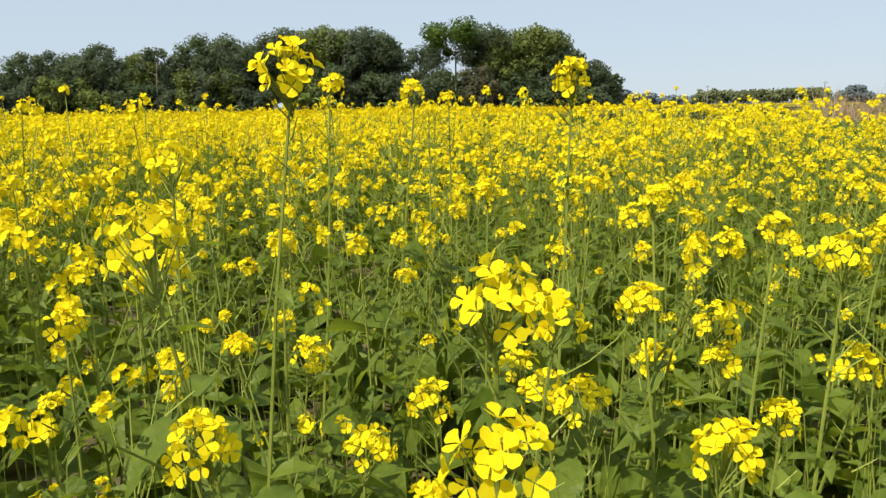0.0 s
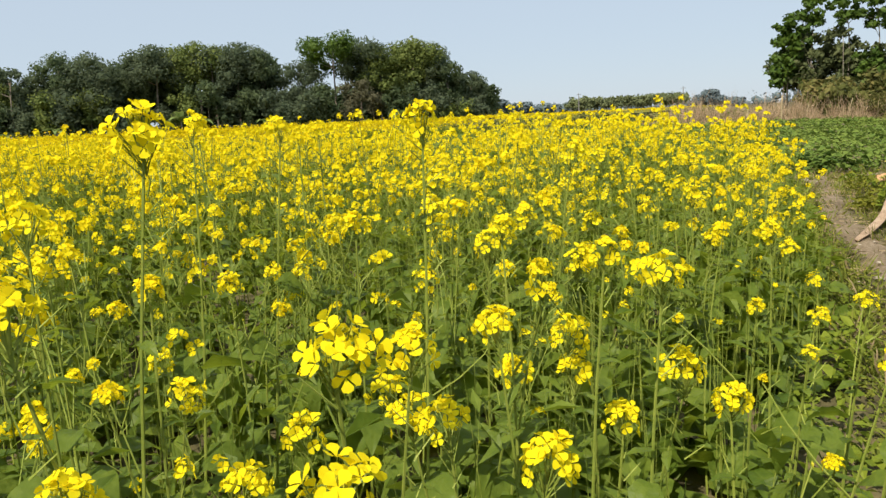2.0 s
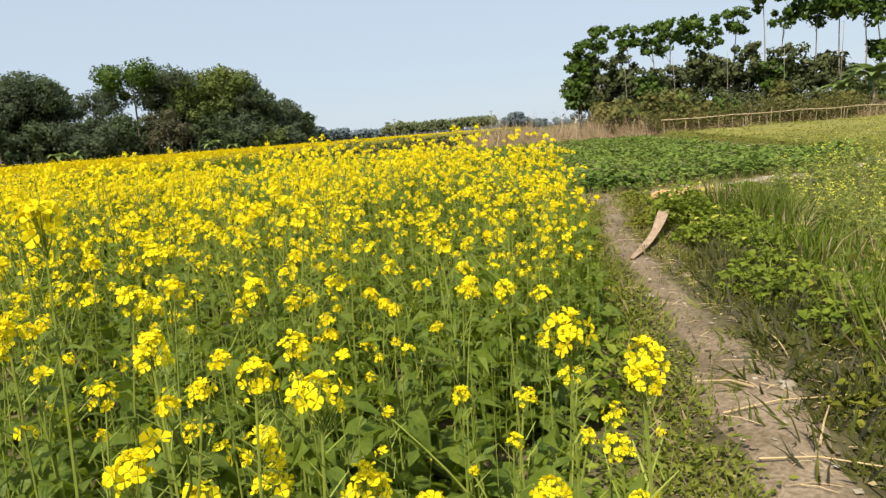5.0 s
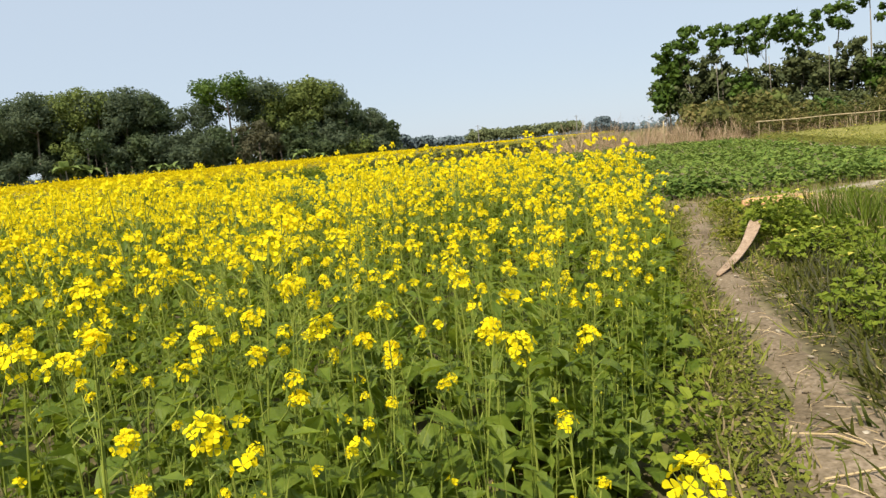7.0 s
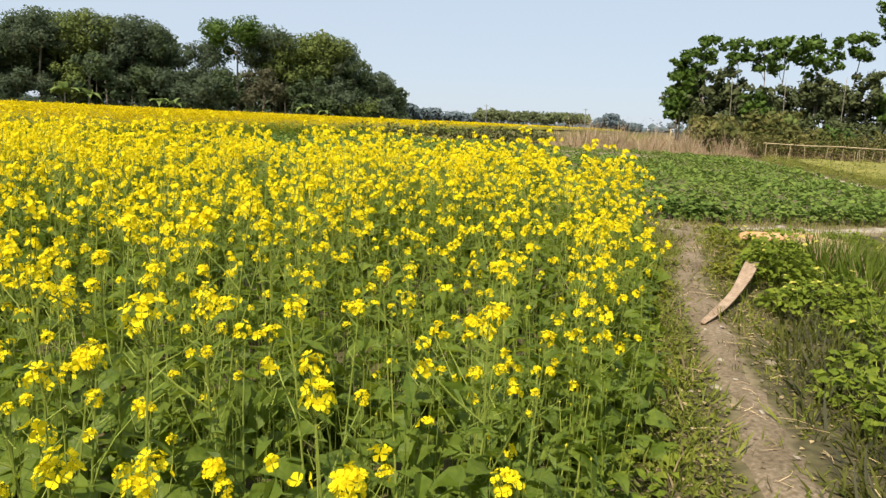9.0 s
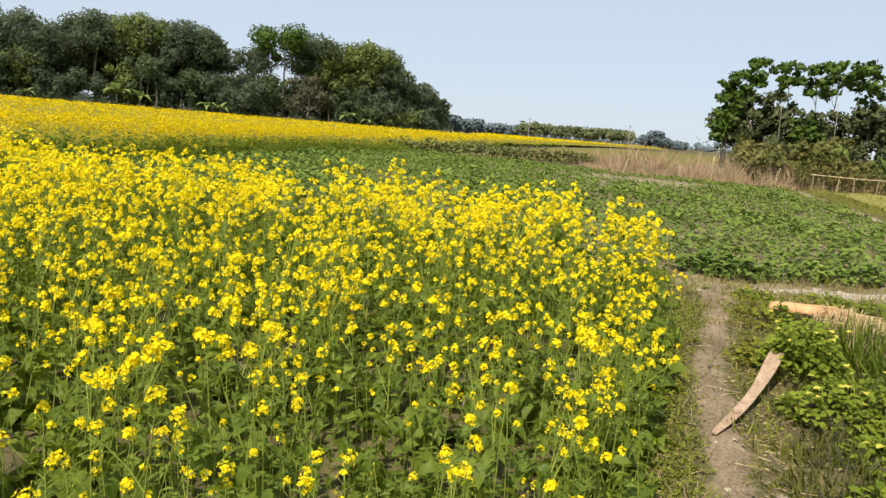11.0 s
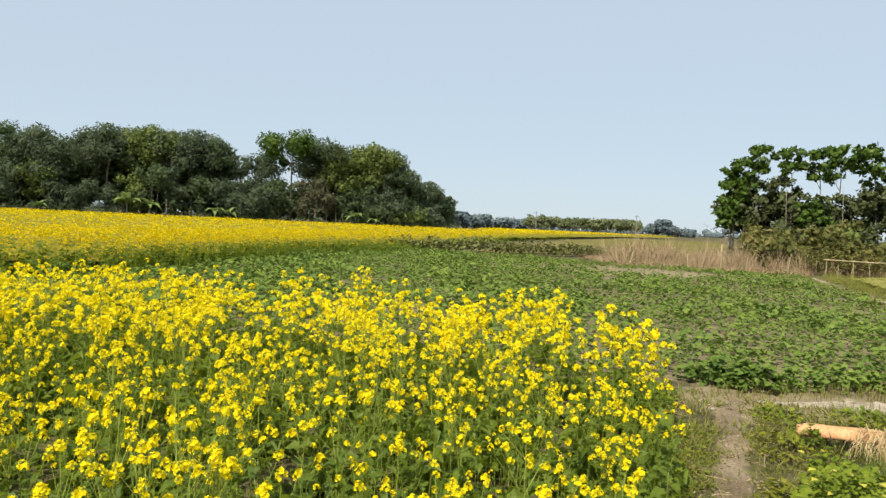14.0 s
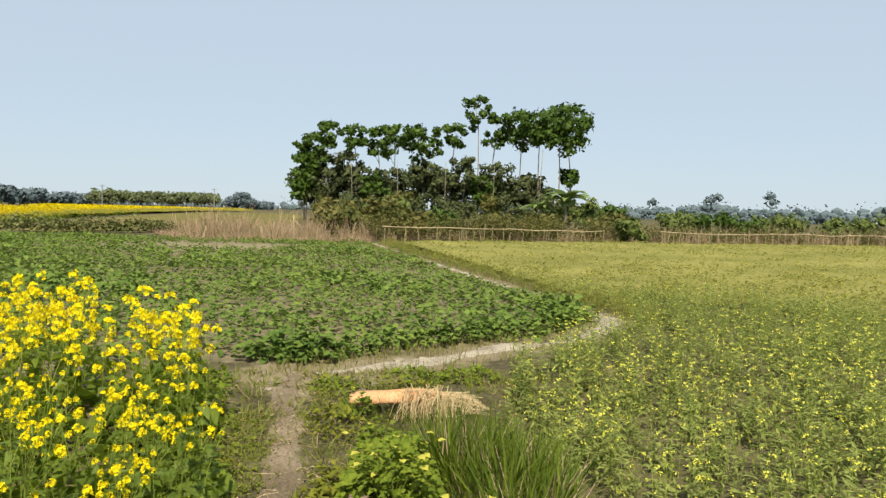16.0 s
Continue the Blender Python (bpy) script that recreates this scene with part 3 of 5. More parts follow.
# plants that stand close by the way, by the place of their topmost flower head: x, y, height, and the size of a small head
CLOSE_1 = [(-3.34, -3.11, 0.87), (-3.07, -2.89, 0.87), (-3.20, -3.36, 0.75), (-3.205, -3.415, 0.685), (-3.07, -3.33, 0.65, 0.8), (-3.40, -3.27, 0.76),
           (-3.45, -3.08, 0.80), (-2.99, -2.87, 0.71, 0.7), (-2.91, -3.05, 0.73, 0.65), (-3.02, -3.02, 0.65), (-3.13, -2.93, 0.55), (-3.12, -3.03, 0.56), (-3.23, -3.02, 0.55),
           (-3.38, -3.26, 0.63), (-3.52, -2.32, 0.43), (-2.81, -3.04, 0.58), (-2.88, -2.88, 0.53), (-3.39, -2.82, 0.53), (-3.30, -3.04, 0.51)]
CLOSE_2 = [(-2.86, -3.08, 0.70), (-2.96, -2.88, 0.54), (-2.74, -3.02, 0.53), (-3.13, -3.13, 0.67), (-2.684, -3.310, 0.658, 0.55),
           (-2.714, -3.342, 0.648, 0.5), (-2.410, -2.985, 0.620), (-2.697, -3.239, 0.770, 0.7), (-2.89, -2.88, 0.58), (-3.09, -3.09, 0.57), (-2.88, -3.03, 0.53), (-2.95, -2.96, 0.70, 0.6), (-2.718, -3.350, 0.778, 0.5), (-2.99, -2.94, 0.75, 0.6),
           (-2.80, -2.68, 0.64), (-2.37, -2.56, 0.64), (-2.32, -2.26, 0.57), (-2.08, -2.22, 0.52), (-2.35, -2.23, 0.67), (-3.00, -2.50, 0.71), (-2.98, -2.41, 0.67)]
CLOSE_3 = [(-2.61, -2.30, 0.64), (-2.79, -2.39, 0.67), (-2.726, -3.247, 0.652, 0.55), (-2.54, -2.17, 0.76), (-2.69, -2.37, 0.79), (-2.63, -2.02, 0.66), (-2.95, -2.29, 0.75)]
CLOSE_4 = [(-2.51, -2.96, 0.62, 0.5), (-2.56, -3.06, 0.59, 0.45), (-2.66, -3.25, 0.68, 0.45), (-2.56, -3.10, 0.63, 0.45), (-2.57, -2.94, 0.60, 0.5), (-2.65, -2.93, 0.62, 0.5), (-2.38, -2.70, 0.58, 0.55), (-2.61, -2.98, 0.57, 0.4)]
taken = []
for x, y, z, *size in CLOSE_1 + CLOSE_2 + CLOSE_3 + CLOSE_4:
    dx, dy = G.uniform(-0.05, 0.05), G.uniform(0.0, 0.09)
    gz = float(ground_z(x + dx, y + dy))
    mustard_thing(G, (x + dx, y + dy, gz), z - gz - 0.03, G.choice([1, 1, 1, 2]), (-dx, -dy), G.randint(5, 8), "tall mustard plant with bright yellow flower heads beside the trail", size[0] if size else 0.92, True)
    taken.append((x, y))
taken = np.array(taken)

# countable plants of the stretch along the trail
kinds = []
for k in range(8):
    tall = 0.60 + 0.026 * k
    kinds.append((mustard_thing(G, (-20, -20 - k, 0), tall, 2 + k % 2, (G.uniform(-0.05, 0.05), G.uniform(-0.05, 0.05)), 8, "leafy green mustard plant with yellow flower heads in the field", 0.84), tall))
P = field([(-3.6, -3.2), (edge_x(-3.2) - 0.02, -3.2), (edge_x(-0.6), -0.6), (-2.2, -0.6), (-3.6, -2.0)], 34)
d = to_line(P, CREEP)
P = P[(d > 0.34 + 0.36 * (P[:, 1] < -2.65))]
used_kinds = set()
for x, y in P[:165]:
    k = G.randrange(8 if to_line(np.array([(x, y)]), CREEP)[0] > 1.0 else 4)
    s = G.uniform(0.88, 1.06)
    m = pose(x, y, float(ground_z(x, y)), G.uniform(-5, 5), G.uniform(-5, 5), G.uniform(0, 360)) @ Matrix.Scale(s, 4)
    if k in used_kinds:
        copy_thing(kinds[k][0], m)
    else:
        kinds[k][0].matrix_basis = m
        used_kinds.add(k)
STRETCH = [(-3.6, -3.2), (edge_x(-3.2), -3.2), (edge_x(-0.6), -0.6), (-2.2, -0.6), (-3.6, -2.0)]


def plant_shape(g, tall, heads, kinds_of_head, leaves, fine=False, leaf_size=1.0, head_size=1.0, rows=2):
    stems, lv, tips, small = plant_pieces(g, tall, heads, (g.uniform(-0.05, 0.05), g.uniform(-0.05, 0.05)), leaves, fine, leaf_size, rows)
    a = join(stems + small)
    out = [(a[0], a[1], a[2] + 2)]
    for l in lv:
        out.append((l[0], l[1], l[2] + 3))
    for t in tips:
        out.append(placed(g.choice(kinds_of_head), t, head_size * g.uniform(0.6, 1.1), g.uniform(0, 6.28), g.uniform(0, 0.4), g.uniform(0, 6.28)))
    return join(out)


MUSTARD = [PETAL, BUD, STEM, LEAF]
FAR_MUSTARD = [SHADED_BLOSSOM, BUD, STEM, LEAF]
MID = [plant_shape(G, (0.54 + 0.03 * k if k < 11 else 0.89), 5 + k % 3, HEADS_MID, 7, leaf_size=1.1, head_size=0.93, rows=2) for k in range(12)]
LOWP = [plant_shape(G, (0.60 + 0.025 * k if k < 10 else 0.90), 6 + k % 2, HEADS_LOW, 5, leaf_size=1.4, head_size=1.24, rows=1) for k in range(11)]


HEADS_FAR = [head(G, 4, 0.019, 0.0180, rows=0, buds=0, stalks=False) for _ in range(5)]
DEEP = [plant_shape(G, (0.60 + 0.025 * k if k < 10 else 0.90), 6, HEADS_FAR, 4, leaf_size=1.4, head_size=1.28, rows=1) for k in range(11)]


def far_plant(g):
    """A mustard plant for the far rim: a bare stem, some leaves and tufts of blossom."""
    h = g.uniform(0.80, 0.96)
    out = [(np.array([(-0.004, 0, 0), (0.004, 0, 0), (g.uniform(-0.05, 0.05), g.uniform(-0.05, 0.05), h)]), np.array([(0, 1, 2)]), np.array([2]))]
    for k in range(7):
        a, z = g.uniform(0, 6.28), h * g.uniform(0.1, 0.62)
        l = placed(leaf(0.15, 0.075, 1, g.uniform(0.3, 0.8), 0.2, 3), (0, 0, z), 1, a)
        out.append(l)
    for k in range(6):
        a, r = g.uniform(0, 6.28), g.uniform(0, 0.10)
        out.append(placed(clump(g, 3, 0.016, 0.021), (r * math.cos(a), r * math.sin(a), h - abs(g.gauss(0, 0.17)))))
    return join(out)


RIM = [far_plant(G) for _ in range(10)]
FOLIAGE = [plant_shape(G, G.uniform(0.26, 0.52), 1, [octa((0, 0, 0), 0.003, 0.006, 1)], 6, leaf_size=1.15, rows=3) for _ in range(8)]


def stuff(name, shape, mats, label, category, smooth=False):
    return tagged(new(name, mesh(name, shape, mats, smooth)), label, category, kind="stuff")


P = field(PATCH, 24, far=5.8)
behind = P[(P[:, 1] < -4.0)]
P = P[P[:, 1] >= -4.0]
P = P[~inside(P, STRETCH) & (to_line(P, CREEP) > 0.42 + 0.3 * (P[:, 1] < -2.65))]
P = P[rng.random(len(P)) < np.clip(0.50 + (edge_x(P[:, 1]) - P[:, 0]) / 1.5, 0.50, 1)]
P = P[(np.min(np.hypot(P[:, None, 0] - taken[None, :, 0], P[:, None, 1] - taken[None, :, 1]), axis=1) > 0.10)]
corner = np.clip((P[:, 1] - 0.4) / 1.2, 0, 1) * np.clip(1.6 - (edge_x(P[:, 1]) - P[:, 0]), 0, 1)
keep = rng.random(len(P)) > 0.35 * corner
P, corner = P[keep], corner[keep]
stuff("mustard_stand", strewn(MID, on_ground(P), rng.uniform(0.85, 1.06, len(P)) * (1 - 0.10 * corner), 0.12), MUSTARD, "dense stand of flowering yellow mustard beside the trail", "mustard crop")
def slim(g):
    """A slim side stem with a few small leaves and a small flower cluster."""
    h = g.uniform(0.42, 0.74)
    x, y = g.uniform(-0.04, 0.04), g.uniform(-0.04, 0.04)
    out = [(np.array([(-0.0016, 0, 0), (0.0016, 0, 0), (x, y, h), (0, -0.0016, 0), (0, 0.0016, 0)]), np.array([(0, 1, 2), (3, 4, 2)]), np.array([2, 2]))]
    for k in range(4):
        q = g.uniform(0.3, 0.95)
        L = g.uniform(0.03, 0.07)
        out.append(placed(leaf(L, L * 0.4, 1, g.uniform(0.0, 0.8), 0.2, 3), (x * q, y * q, h * q), 1, g.uniform(0, 6.28), g.uniform(-0.8, 0.3), g.uniform(0, 6.28)))
    if g.random() < 0.4:
        out.append(placed(head(g, 3, 0.008, 0.0075, rows=0, buds=0, stalks=False), (x, y, h)))
    return join(out)


SLIM = [slim(G) for _ in range(10)]
P = np.concatenate([field(STRETCH, 60), field(PATCH, 48, far=5.0)])
P = P[(to_line(P, CREEP) > 0.30) & (P[:, 1] > -3.6)]
stuff("mustard_stems", strewn(SLIM, on_ground(P), rng.uniform(0.75, 1.1, len(P)), 0.14), MUSTARD, "slim green mustard stems with small leaves and buds", "mustard crop")
# thin, low plants straggling along the edge by the trail
P = np.column_stack([np.zeros(64), rng.uniform(-3.3, 2.0, 64)])
P[:, 0] = edge_x(P[:, 1]) - rng.uniform(-0.05, 0.40, len(P))
P = P[to_line(P, CREEP) > 0.45]
stuff("mustard_stand", strewn(MID[:7], on_ground(P), rng.uniform(0.62, 0.95, len(P)), 0.2), MUSTARD, "thin straggling mustard along the edge of the field", "mustard crop")
P = field(PATCH, 20, near=5.8, far=8.0)
stuff("mustard_stand", strewn(LOWP, on_ground(P), rng.uniform(0.86, 1.06, len(P)), 0.12), MUSTARD, "dense stand of flowering yellow mustard further into the field", "mustard crop")
P = np.concatenate([field(PATCH, 19, near=8.0, far=13.0), field(PATCH, 9, near=13.0)])
stuff("mustard_stand", strewn(DEEP, on_ground(P), rng.uniform(0.84, 1.04, len(P)), 0.12), MUSTARD, "dense stand of flowering yellow mustard deep in the field", "mustard crop")
P = field(PATCH, 25, far=4.6)
P = np.concatenate([P, field(STRETCH, 24)])
P = P[to_line(P, CREEP) > 0.12]
P = P[rng.random(len(P)) < np.clip(0.65 + (edge_x(P[:, 1]) - P[:, 0]) / 0.7, 0.65, 1)]
fringe = np.column_stack([np.zeros(110), rng.uniform(-2.9, 1.8, 110)])
fringe[:, 0] = edge_x(fringe[:, 1]) - rng.uniform(-0.09, 0.22, len(fringe))
P = np.concatenate([P, fringe[to_line(fringe, CREEP) > 0.30]])
stuff("mustard_foliage", strewn(FOLIAGE, on_ground(P), rng.uniform(0.7, 1.15, len(P)), 0.2), MUSTARD, "broad green mustard leaves low between the stems", "mustard crop")

P = field(PATCH, 20, near=4.6, far=11)
low_foliage = [plant_shape(G, G.uniform(0.30, 0.5), 1, [octa((0, 0, 0), 0.003, 0.006, 1)], 9, leaf_size=1.5, rows=1) for _ in range(6)]
stuff("mustard_foliage", strewn(low_foliage, on_ground(P), rng.uniform(0.7, 1.15, len(P)), 0.2), MUSTARD, "green mustard leaves between the further stems", "mustard crop")

# the further field, its near rim plant by plant, its depth as tufts over a leafy canopy
rim = [(-7.8, 11.8), (-4.9, 14.5), (-2.9, 18.4), (-0.3, 24.0), (5.0, 33.0), (8.0, 37.0), (13.4, 47.3), (23.9, 68), (42.9, 98), (40, 99), (21, 70), (10.5, 49), (5, 40), (-1, 34), (-5, 26), (-9, 20), (-13, 16), (-14, 11.8)]
P = field(rim, 16)
P = P[rng.random(len(P)) < np.clip((36 / np.hypot(P[:, 0], P[:, 1])) ** 2, 0.05, 1)]
near_rim = field(rim, 22, far=30)
P = np.concatenate([P, near_rim[to_line(near_rim, np.array(rim[:8])) < 1.2]])
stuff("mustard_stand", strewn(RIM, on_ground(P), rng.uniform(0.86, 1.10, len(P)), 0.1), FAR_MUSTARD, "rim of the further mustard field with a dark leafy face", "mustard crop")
P = np.concatenate([behind, field([(-4.0, -5.6), (-4.9, -4.2), (-14, 9.8), (-17, 9.8), (-17, -9), (-5.2, -9)], 6)])
stuff("mustard_stand", strewn(RIM, on_ground(P), rng.uniform(0.8, 1.1, len(P)), 0.1), MUSTARD, "flowering mustard going on beside the trodden gap", "mustard crop")
tufts = [clump(G, 5, 0.05, 0.035) for _ in range(6)]
RIM_LINE = np.array([(-14, 11.7), (-7.6, 11.6), (-4.9, 14.5), (-2.9, 18.4), (-0.3, 24.0), (5.0, 33.0), (8.0, 37.0), (13.4, 47.3), (23.9, 68), (42.9, 98), (78, 148), (118, 190)])
parts_of_field = []
for a, b, n, size in ((0, 30, 8, 0.75), (30, 55, 2.6, 1.15), (55, 105, 1.4, 1.7), (105, 260, 0.36, 3.4)):
    P = field(FAR_FIELD, n, near=a, far=b)
    rise = np.clip(to_line(P, RIM_LINE) / 2.2, 0, 1)
    keep = rng.random(len(P)) < 0.15 + 0.85 * rise
    P, rise = P[keep], rise[keep]
    Q = on_ground(P, 0.84)
    Q[:, 2] += rng.uniform(-0.08, 0.09, len(P)) - rng.uniform(0, 0.10, len(P)) * (1 - rise)
    parts_of_field.append(strewn(tufts, Q, rng.uniform(0.7, 1.2, len(P)) * size, 0.3))
stuff("mustard_blossom", join(parts_of_field), [SHADED_BLOSSOM], "continuous yellow blossom of the wide mustard field", "mustard crop")


def canopy(name, poly, z, step, mat, label, inset=1.0, rough=0.08, beyond=0.0):
    """A leafy canopy: a rough sheet over a field, pulled in from its rim."""
    a = np.array(poly)
    lo, hi = a.min(0), a.max(0)
    xs, ys = np.arange(lo[0], hi[0] + step, step), np.arange(lo[1], hi[1] + step, step)
    v, t, m = grid(xs, ys, lambda X, Y: (z(X, Y) if callable(z) else z) + ground_z(X, Y) + rng.uniform(-rough, rough, X.shape))
    ok = inside(v, poly)
    for dx, dy in ((inset, 0), (-inset, 0), (0, inset), (0, -inset)):
        ok &= inside(v + np.array([dx, dy, 0]), poly)
    ok &= np.hypot(v[:, 0] + 1.1, v[:, 1] + 1.6) > beyond + rng.uniform(0, 3, len(v)) * (beyond > 0)
    t = t[ok[t].all(1)]
    used = np.unique(t)
    index = np.zeros(len(v), int)
    index[used] = np.arange(len(used))
    return stuff(name, (v[used], index[t], np.zeros(len(t), int)), [mat], label, "crop", True)


GREENS = [(9.0, 34.4), (16.2, 35.0), (22.5, 31.0), (30, 45), (62, 84), (104, 150), (76, 144), (44, 97), (25, 67.4), (14.4, 46.8), (9.2, 37.2)]
canopy("green_crop_canopy", GREENS, 0.045, 0.5, GREEN_CANOPY, "olive green crop between the bushes and the mustard", 0.3, 0.03)
canopy("mustard_canopy", FAR_FIELD, lambda X, Y: 0.10 + 0.62 * np.clip(to_line(np.column_stack([X.ravel(), Y.ravel()]), RIM_LINE).reshape(X.shape) / 2.0, 0, 1), 0.7, CANOPY, "green and yellow canopy of the wide mustard field", 0.5, 0.035)
P = field([(-14, 11.6), (-7.6, 11.4), (-4.7, 14.3), (-2.7, 18.2), (-0.1, 23.8), (8.2, 36.8), (7.2, 37.8), (-1.3, 24.3), (-3.9, 18.7), (-5.9, 15.1), (-8.4, 12.6), (-14, 12.9)], 30)
stuff("mustard_foliage", strewn(low_foliage, on_ground(P), rng.uniform(0.8, 1.2, len(P)), 0.2), MUSTARD, "leafy green face of the further mustard field", "mustard crop")

# ---- the low leafy bed ----


def leafy(g, n, r, h, L, W, rows=1, m=0, wild=0.35):
    out = []
    for k in range(n):
        a = g.uniform(0, 6.28)
        q = math.sqrt(g.random()) * r
        z = h * (1 - 0.7 * (q / r) ** 2) * g.uniform(0.45, 1.0)
        s = g.uniform(0.5, 1.3)
        out.append(placed(leaf(L * s, W * s, rows, g.uniform(0.2, 0.7), g.uniform(0, 0.4), m, g=g), (q * math.cos(a), q * math.sin(a), z), 1, a + g.uniform(-0.8, 0.8), g.uniform(-wild, wild), g.uniform(0, 6.28)))
    return join(out)


BED_NEAR = [leafy(G, 32, 0.19, 0.25, 0.084, 0.064, 2, 0, 0.8) for _ in range(8)]
BED_FAR = [leafy(G, 16, 0.20, 0.20, 0.115, 0.085, 1, 0, 0.6) for _ in range(6)]


def rows_in(poly, row, along, heading, miss=0.06, wob=0.05):
    a = np.array(poly)
    c, r = a.mean(0), np.hypot(*(a - a.mean(0)).T).max()
    u, w = np.meshgrid(np.arange(-r, r, row), np.arange(-r, r, along), indexing="ij")
    h = radians(heading)
    P = np.column_stack([c[0] + u.ravel() * math.cos(h) + w.ravel() * math.sin(h), c[1] - u.ravel() * math.sin(h) + w.ravel() * math.cos(h)])
    P += rng.normal(0, wob, P.shape)
    return P[inside(P, poly) & (rng.random(len(P)) > miss)]


P = rows_in(BED, 0.46, 0.27, 62, 0.10, 0.07)
# a closer row along the border
border = np.array([(2.6, 4.2), (3.1, 3.94), (4.15, 3.8), (5.3, 3.5), (6.5, 3.46), (7.1, 3.74), (7.46, 4.18), (8.7, 6.05), (11.0, 9.95)])
steps = np.linspace(0, 8, 130)
rows_p = np.column_stack([np.interp(steps, np.arange(9), border[:, 0]), np.interp(steps, np.arange(9), border[:, 1])]) + rng.normal(0, 0.07, (130, 2))
P = np.concatenate([P, rows_p])
thin_spot = np.hypot((P[:, 0] - 11.4) / 3.8, (P[:, 1] - 21.4) / 3.0) < rng.uniform(0.5, 1.2, len(P))
P = P[~thin_spot | (rng.random(len(P)) < 0.14)]
d = np.hypot(P[:, 0] + 1.1, P[:, 1] + 1.6)
order = np.argsort(d)
single, P, d = P[order[:280]], P[order[280:]], d[order[280:]]
bed_kinds = []
for b in BED_NEAR:
    ob = thing("vegetable_plant", (0, 0, 0), "low broad-leaved green vegetable plant in a row", "vegetable plant", "vegetable plants of the bed")
    part("foliage", b, BED_LEAF, ob)
    part("stem", tube([(0, 0, -0.02), (0.01, 0.0, 0.12)], 0.005, 0.003, 5), STEM, ob)
    bed_kinds.append(ob)
for i, (x, y) in enumerate(single):
    ob = bed_kinds[i] if i < len(bed_kinds) else copy_thing(G.choice(bed_kinds), Matrix())
    ob.matrix_basis = pose(x, y, float(ground_z(x, y)), G.uniform(-6, 6), G.uniform(-6, 6), G.uniform(0, 360)) @ Matrix.Scale(G.uniform(0.7, 1.2), 4)
lush = rng.uniform(0.7, 1.2, len(P)) * np.clip(1.22 - (P[:, 0] + 2.0) / 45, 0.95, 1.25) * (1 + 0.28 * np.sin(P[:, 0] * 0.9 + 0.5 * P[:, 1]) * np.cos(0.7 * P[:, 1] - 0.4 * P[:, 0]))
near_P, far_P = P[d < 13], P[d >= 13]
stuff("bed_crop", strewn(BED_NEAR, on_ground(near_P), lush[d < 13], 0.15), [BED_LEAF], "rows of low broad-leaved green vegetable plants", "vegetable crop")
stuff("bed_crop", strewn(BED_FAR, on_ground(far_P), lush[d >= 13], 0.15), [BED_LEAF], "rows of low broad-leaved green vegetable plants further off", "vegetable crop")

# darker, taller row at the far end of the bed
for k in range(24):
    x = 4.6 + 0.48 * k + G.uniform(-0.1, 0.1)
    y = 33.6 + G.uniform(-0.3, 0.3)
    ob = thing("aubergine_bush", (x, y, float(ground_z(x, y))), "olive brownish green vegetable bush in a row", "bush", "row of dark bushes")
    part("foliage", leafy(G, 130, 0.42, G.uniform(0.65, 1.05), 0.20, 0.15, 1, 0, 0.9), BUSH_LEAF, ob)
    part("stem", tube([(0, 0, -0.02), (0.02, 0.01, 0.45)], 0.012, 0.006, 5), STEM, ob)

# ---- the low crop beyond the footpath ----
LOW_FIELD = [(2.0, -0.3), (2.4, 0.7), (2.9, 1.5), (3.6, 2.0), (4.9, 2.45), (6.4, 2.6), (7.4, 2.95), (8.3, 3.8), (9.45, 5.8), (11.5, 9.2), (19.2, 21.2), (22.2, 21.4), (32.0, 17.8), (34.3, 15.7), (44.8, 11.6), (52, 6.8), (60, 5), (24, -1.5), (6, -3.2), (1.2, -2.6)]


def low_plant(g, bloom):
    """A thin upright crop plant: a few stems with narrow leaves, flower clusters at their tips."""
    out = []
    for k in range(3):
        h = g.uniform(0.24, 0.44)
        x, y = g.uniform(-0.07, 0.07), g.uniform(-0.07, 0.07)
        ex, ey = x + g.uniform(-0.05, 0.05), y + g.uniform(-0.05, 0.05)
        out.append((np.array([(x - 0.003, y, -0.01), (x + 0.003, y, -0.01), (ex, ey, h)]), np.array([(0, 1, 2)]), np.zeros(1, int)))
        for i in range(9):
            q = g.uniform(0.12, 1.0)
            L = 0.070 * (1.15 - 0.6 * q) * g.uniform(0.7, 1.3)
            l = placed(leaf(L, L * 0.30, 1, g.uniform(0.0, 0.6), 0.2, 1), (x + (ex - x) * q, y + (ey - y) * q, h * q), 1, g.uniform(0, 6.28), g.uniform(-0.9, 0.3), g.uniform(0, 6.28))
            out.append(l)
        if k < bloom:
            c = placed(clump(g, 6, 0.009, 0.0062), (ex, ey, h))
            out.append((c[0], c[1], c[2] + 2))
    return join(out)


LOW_NEAR = [low_plant(G, b) for b in (0, 0, 1, 0, 0, 1, 0, 0)]
LOW_BLOOM = [low_plant(G, b) for b in (2, 3, 3, 2, 3)]
P = field(LOW_FIELD, 52, far=13, eye=(-1.1, -1.6))
P = P[rng.random(len(P)) < np.clip(1.35 - np.hypot(P[:, 0] + 1.1, P[:, 1] + 1.6) / 17, 0.5, 1)]
bloom = (np.hypot(P[:, 0] - 4.3, P[:, 1] - 0.1) / 2.8 + rng.normal(0, 0.22, len(P)) < 1.0) & (rng.random(len(P)) < 0.75)
stuff("low_crop", strewn(LOW_BLOOM, on_ground(P[bloom]), rng.uniform(0.85, 1.2, bloom.sum()), 0.25), [STEM, NEAR_CROP, LEMON], "low green crop in lemon yellow flower", "low crop")
P = P[~bloom]
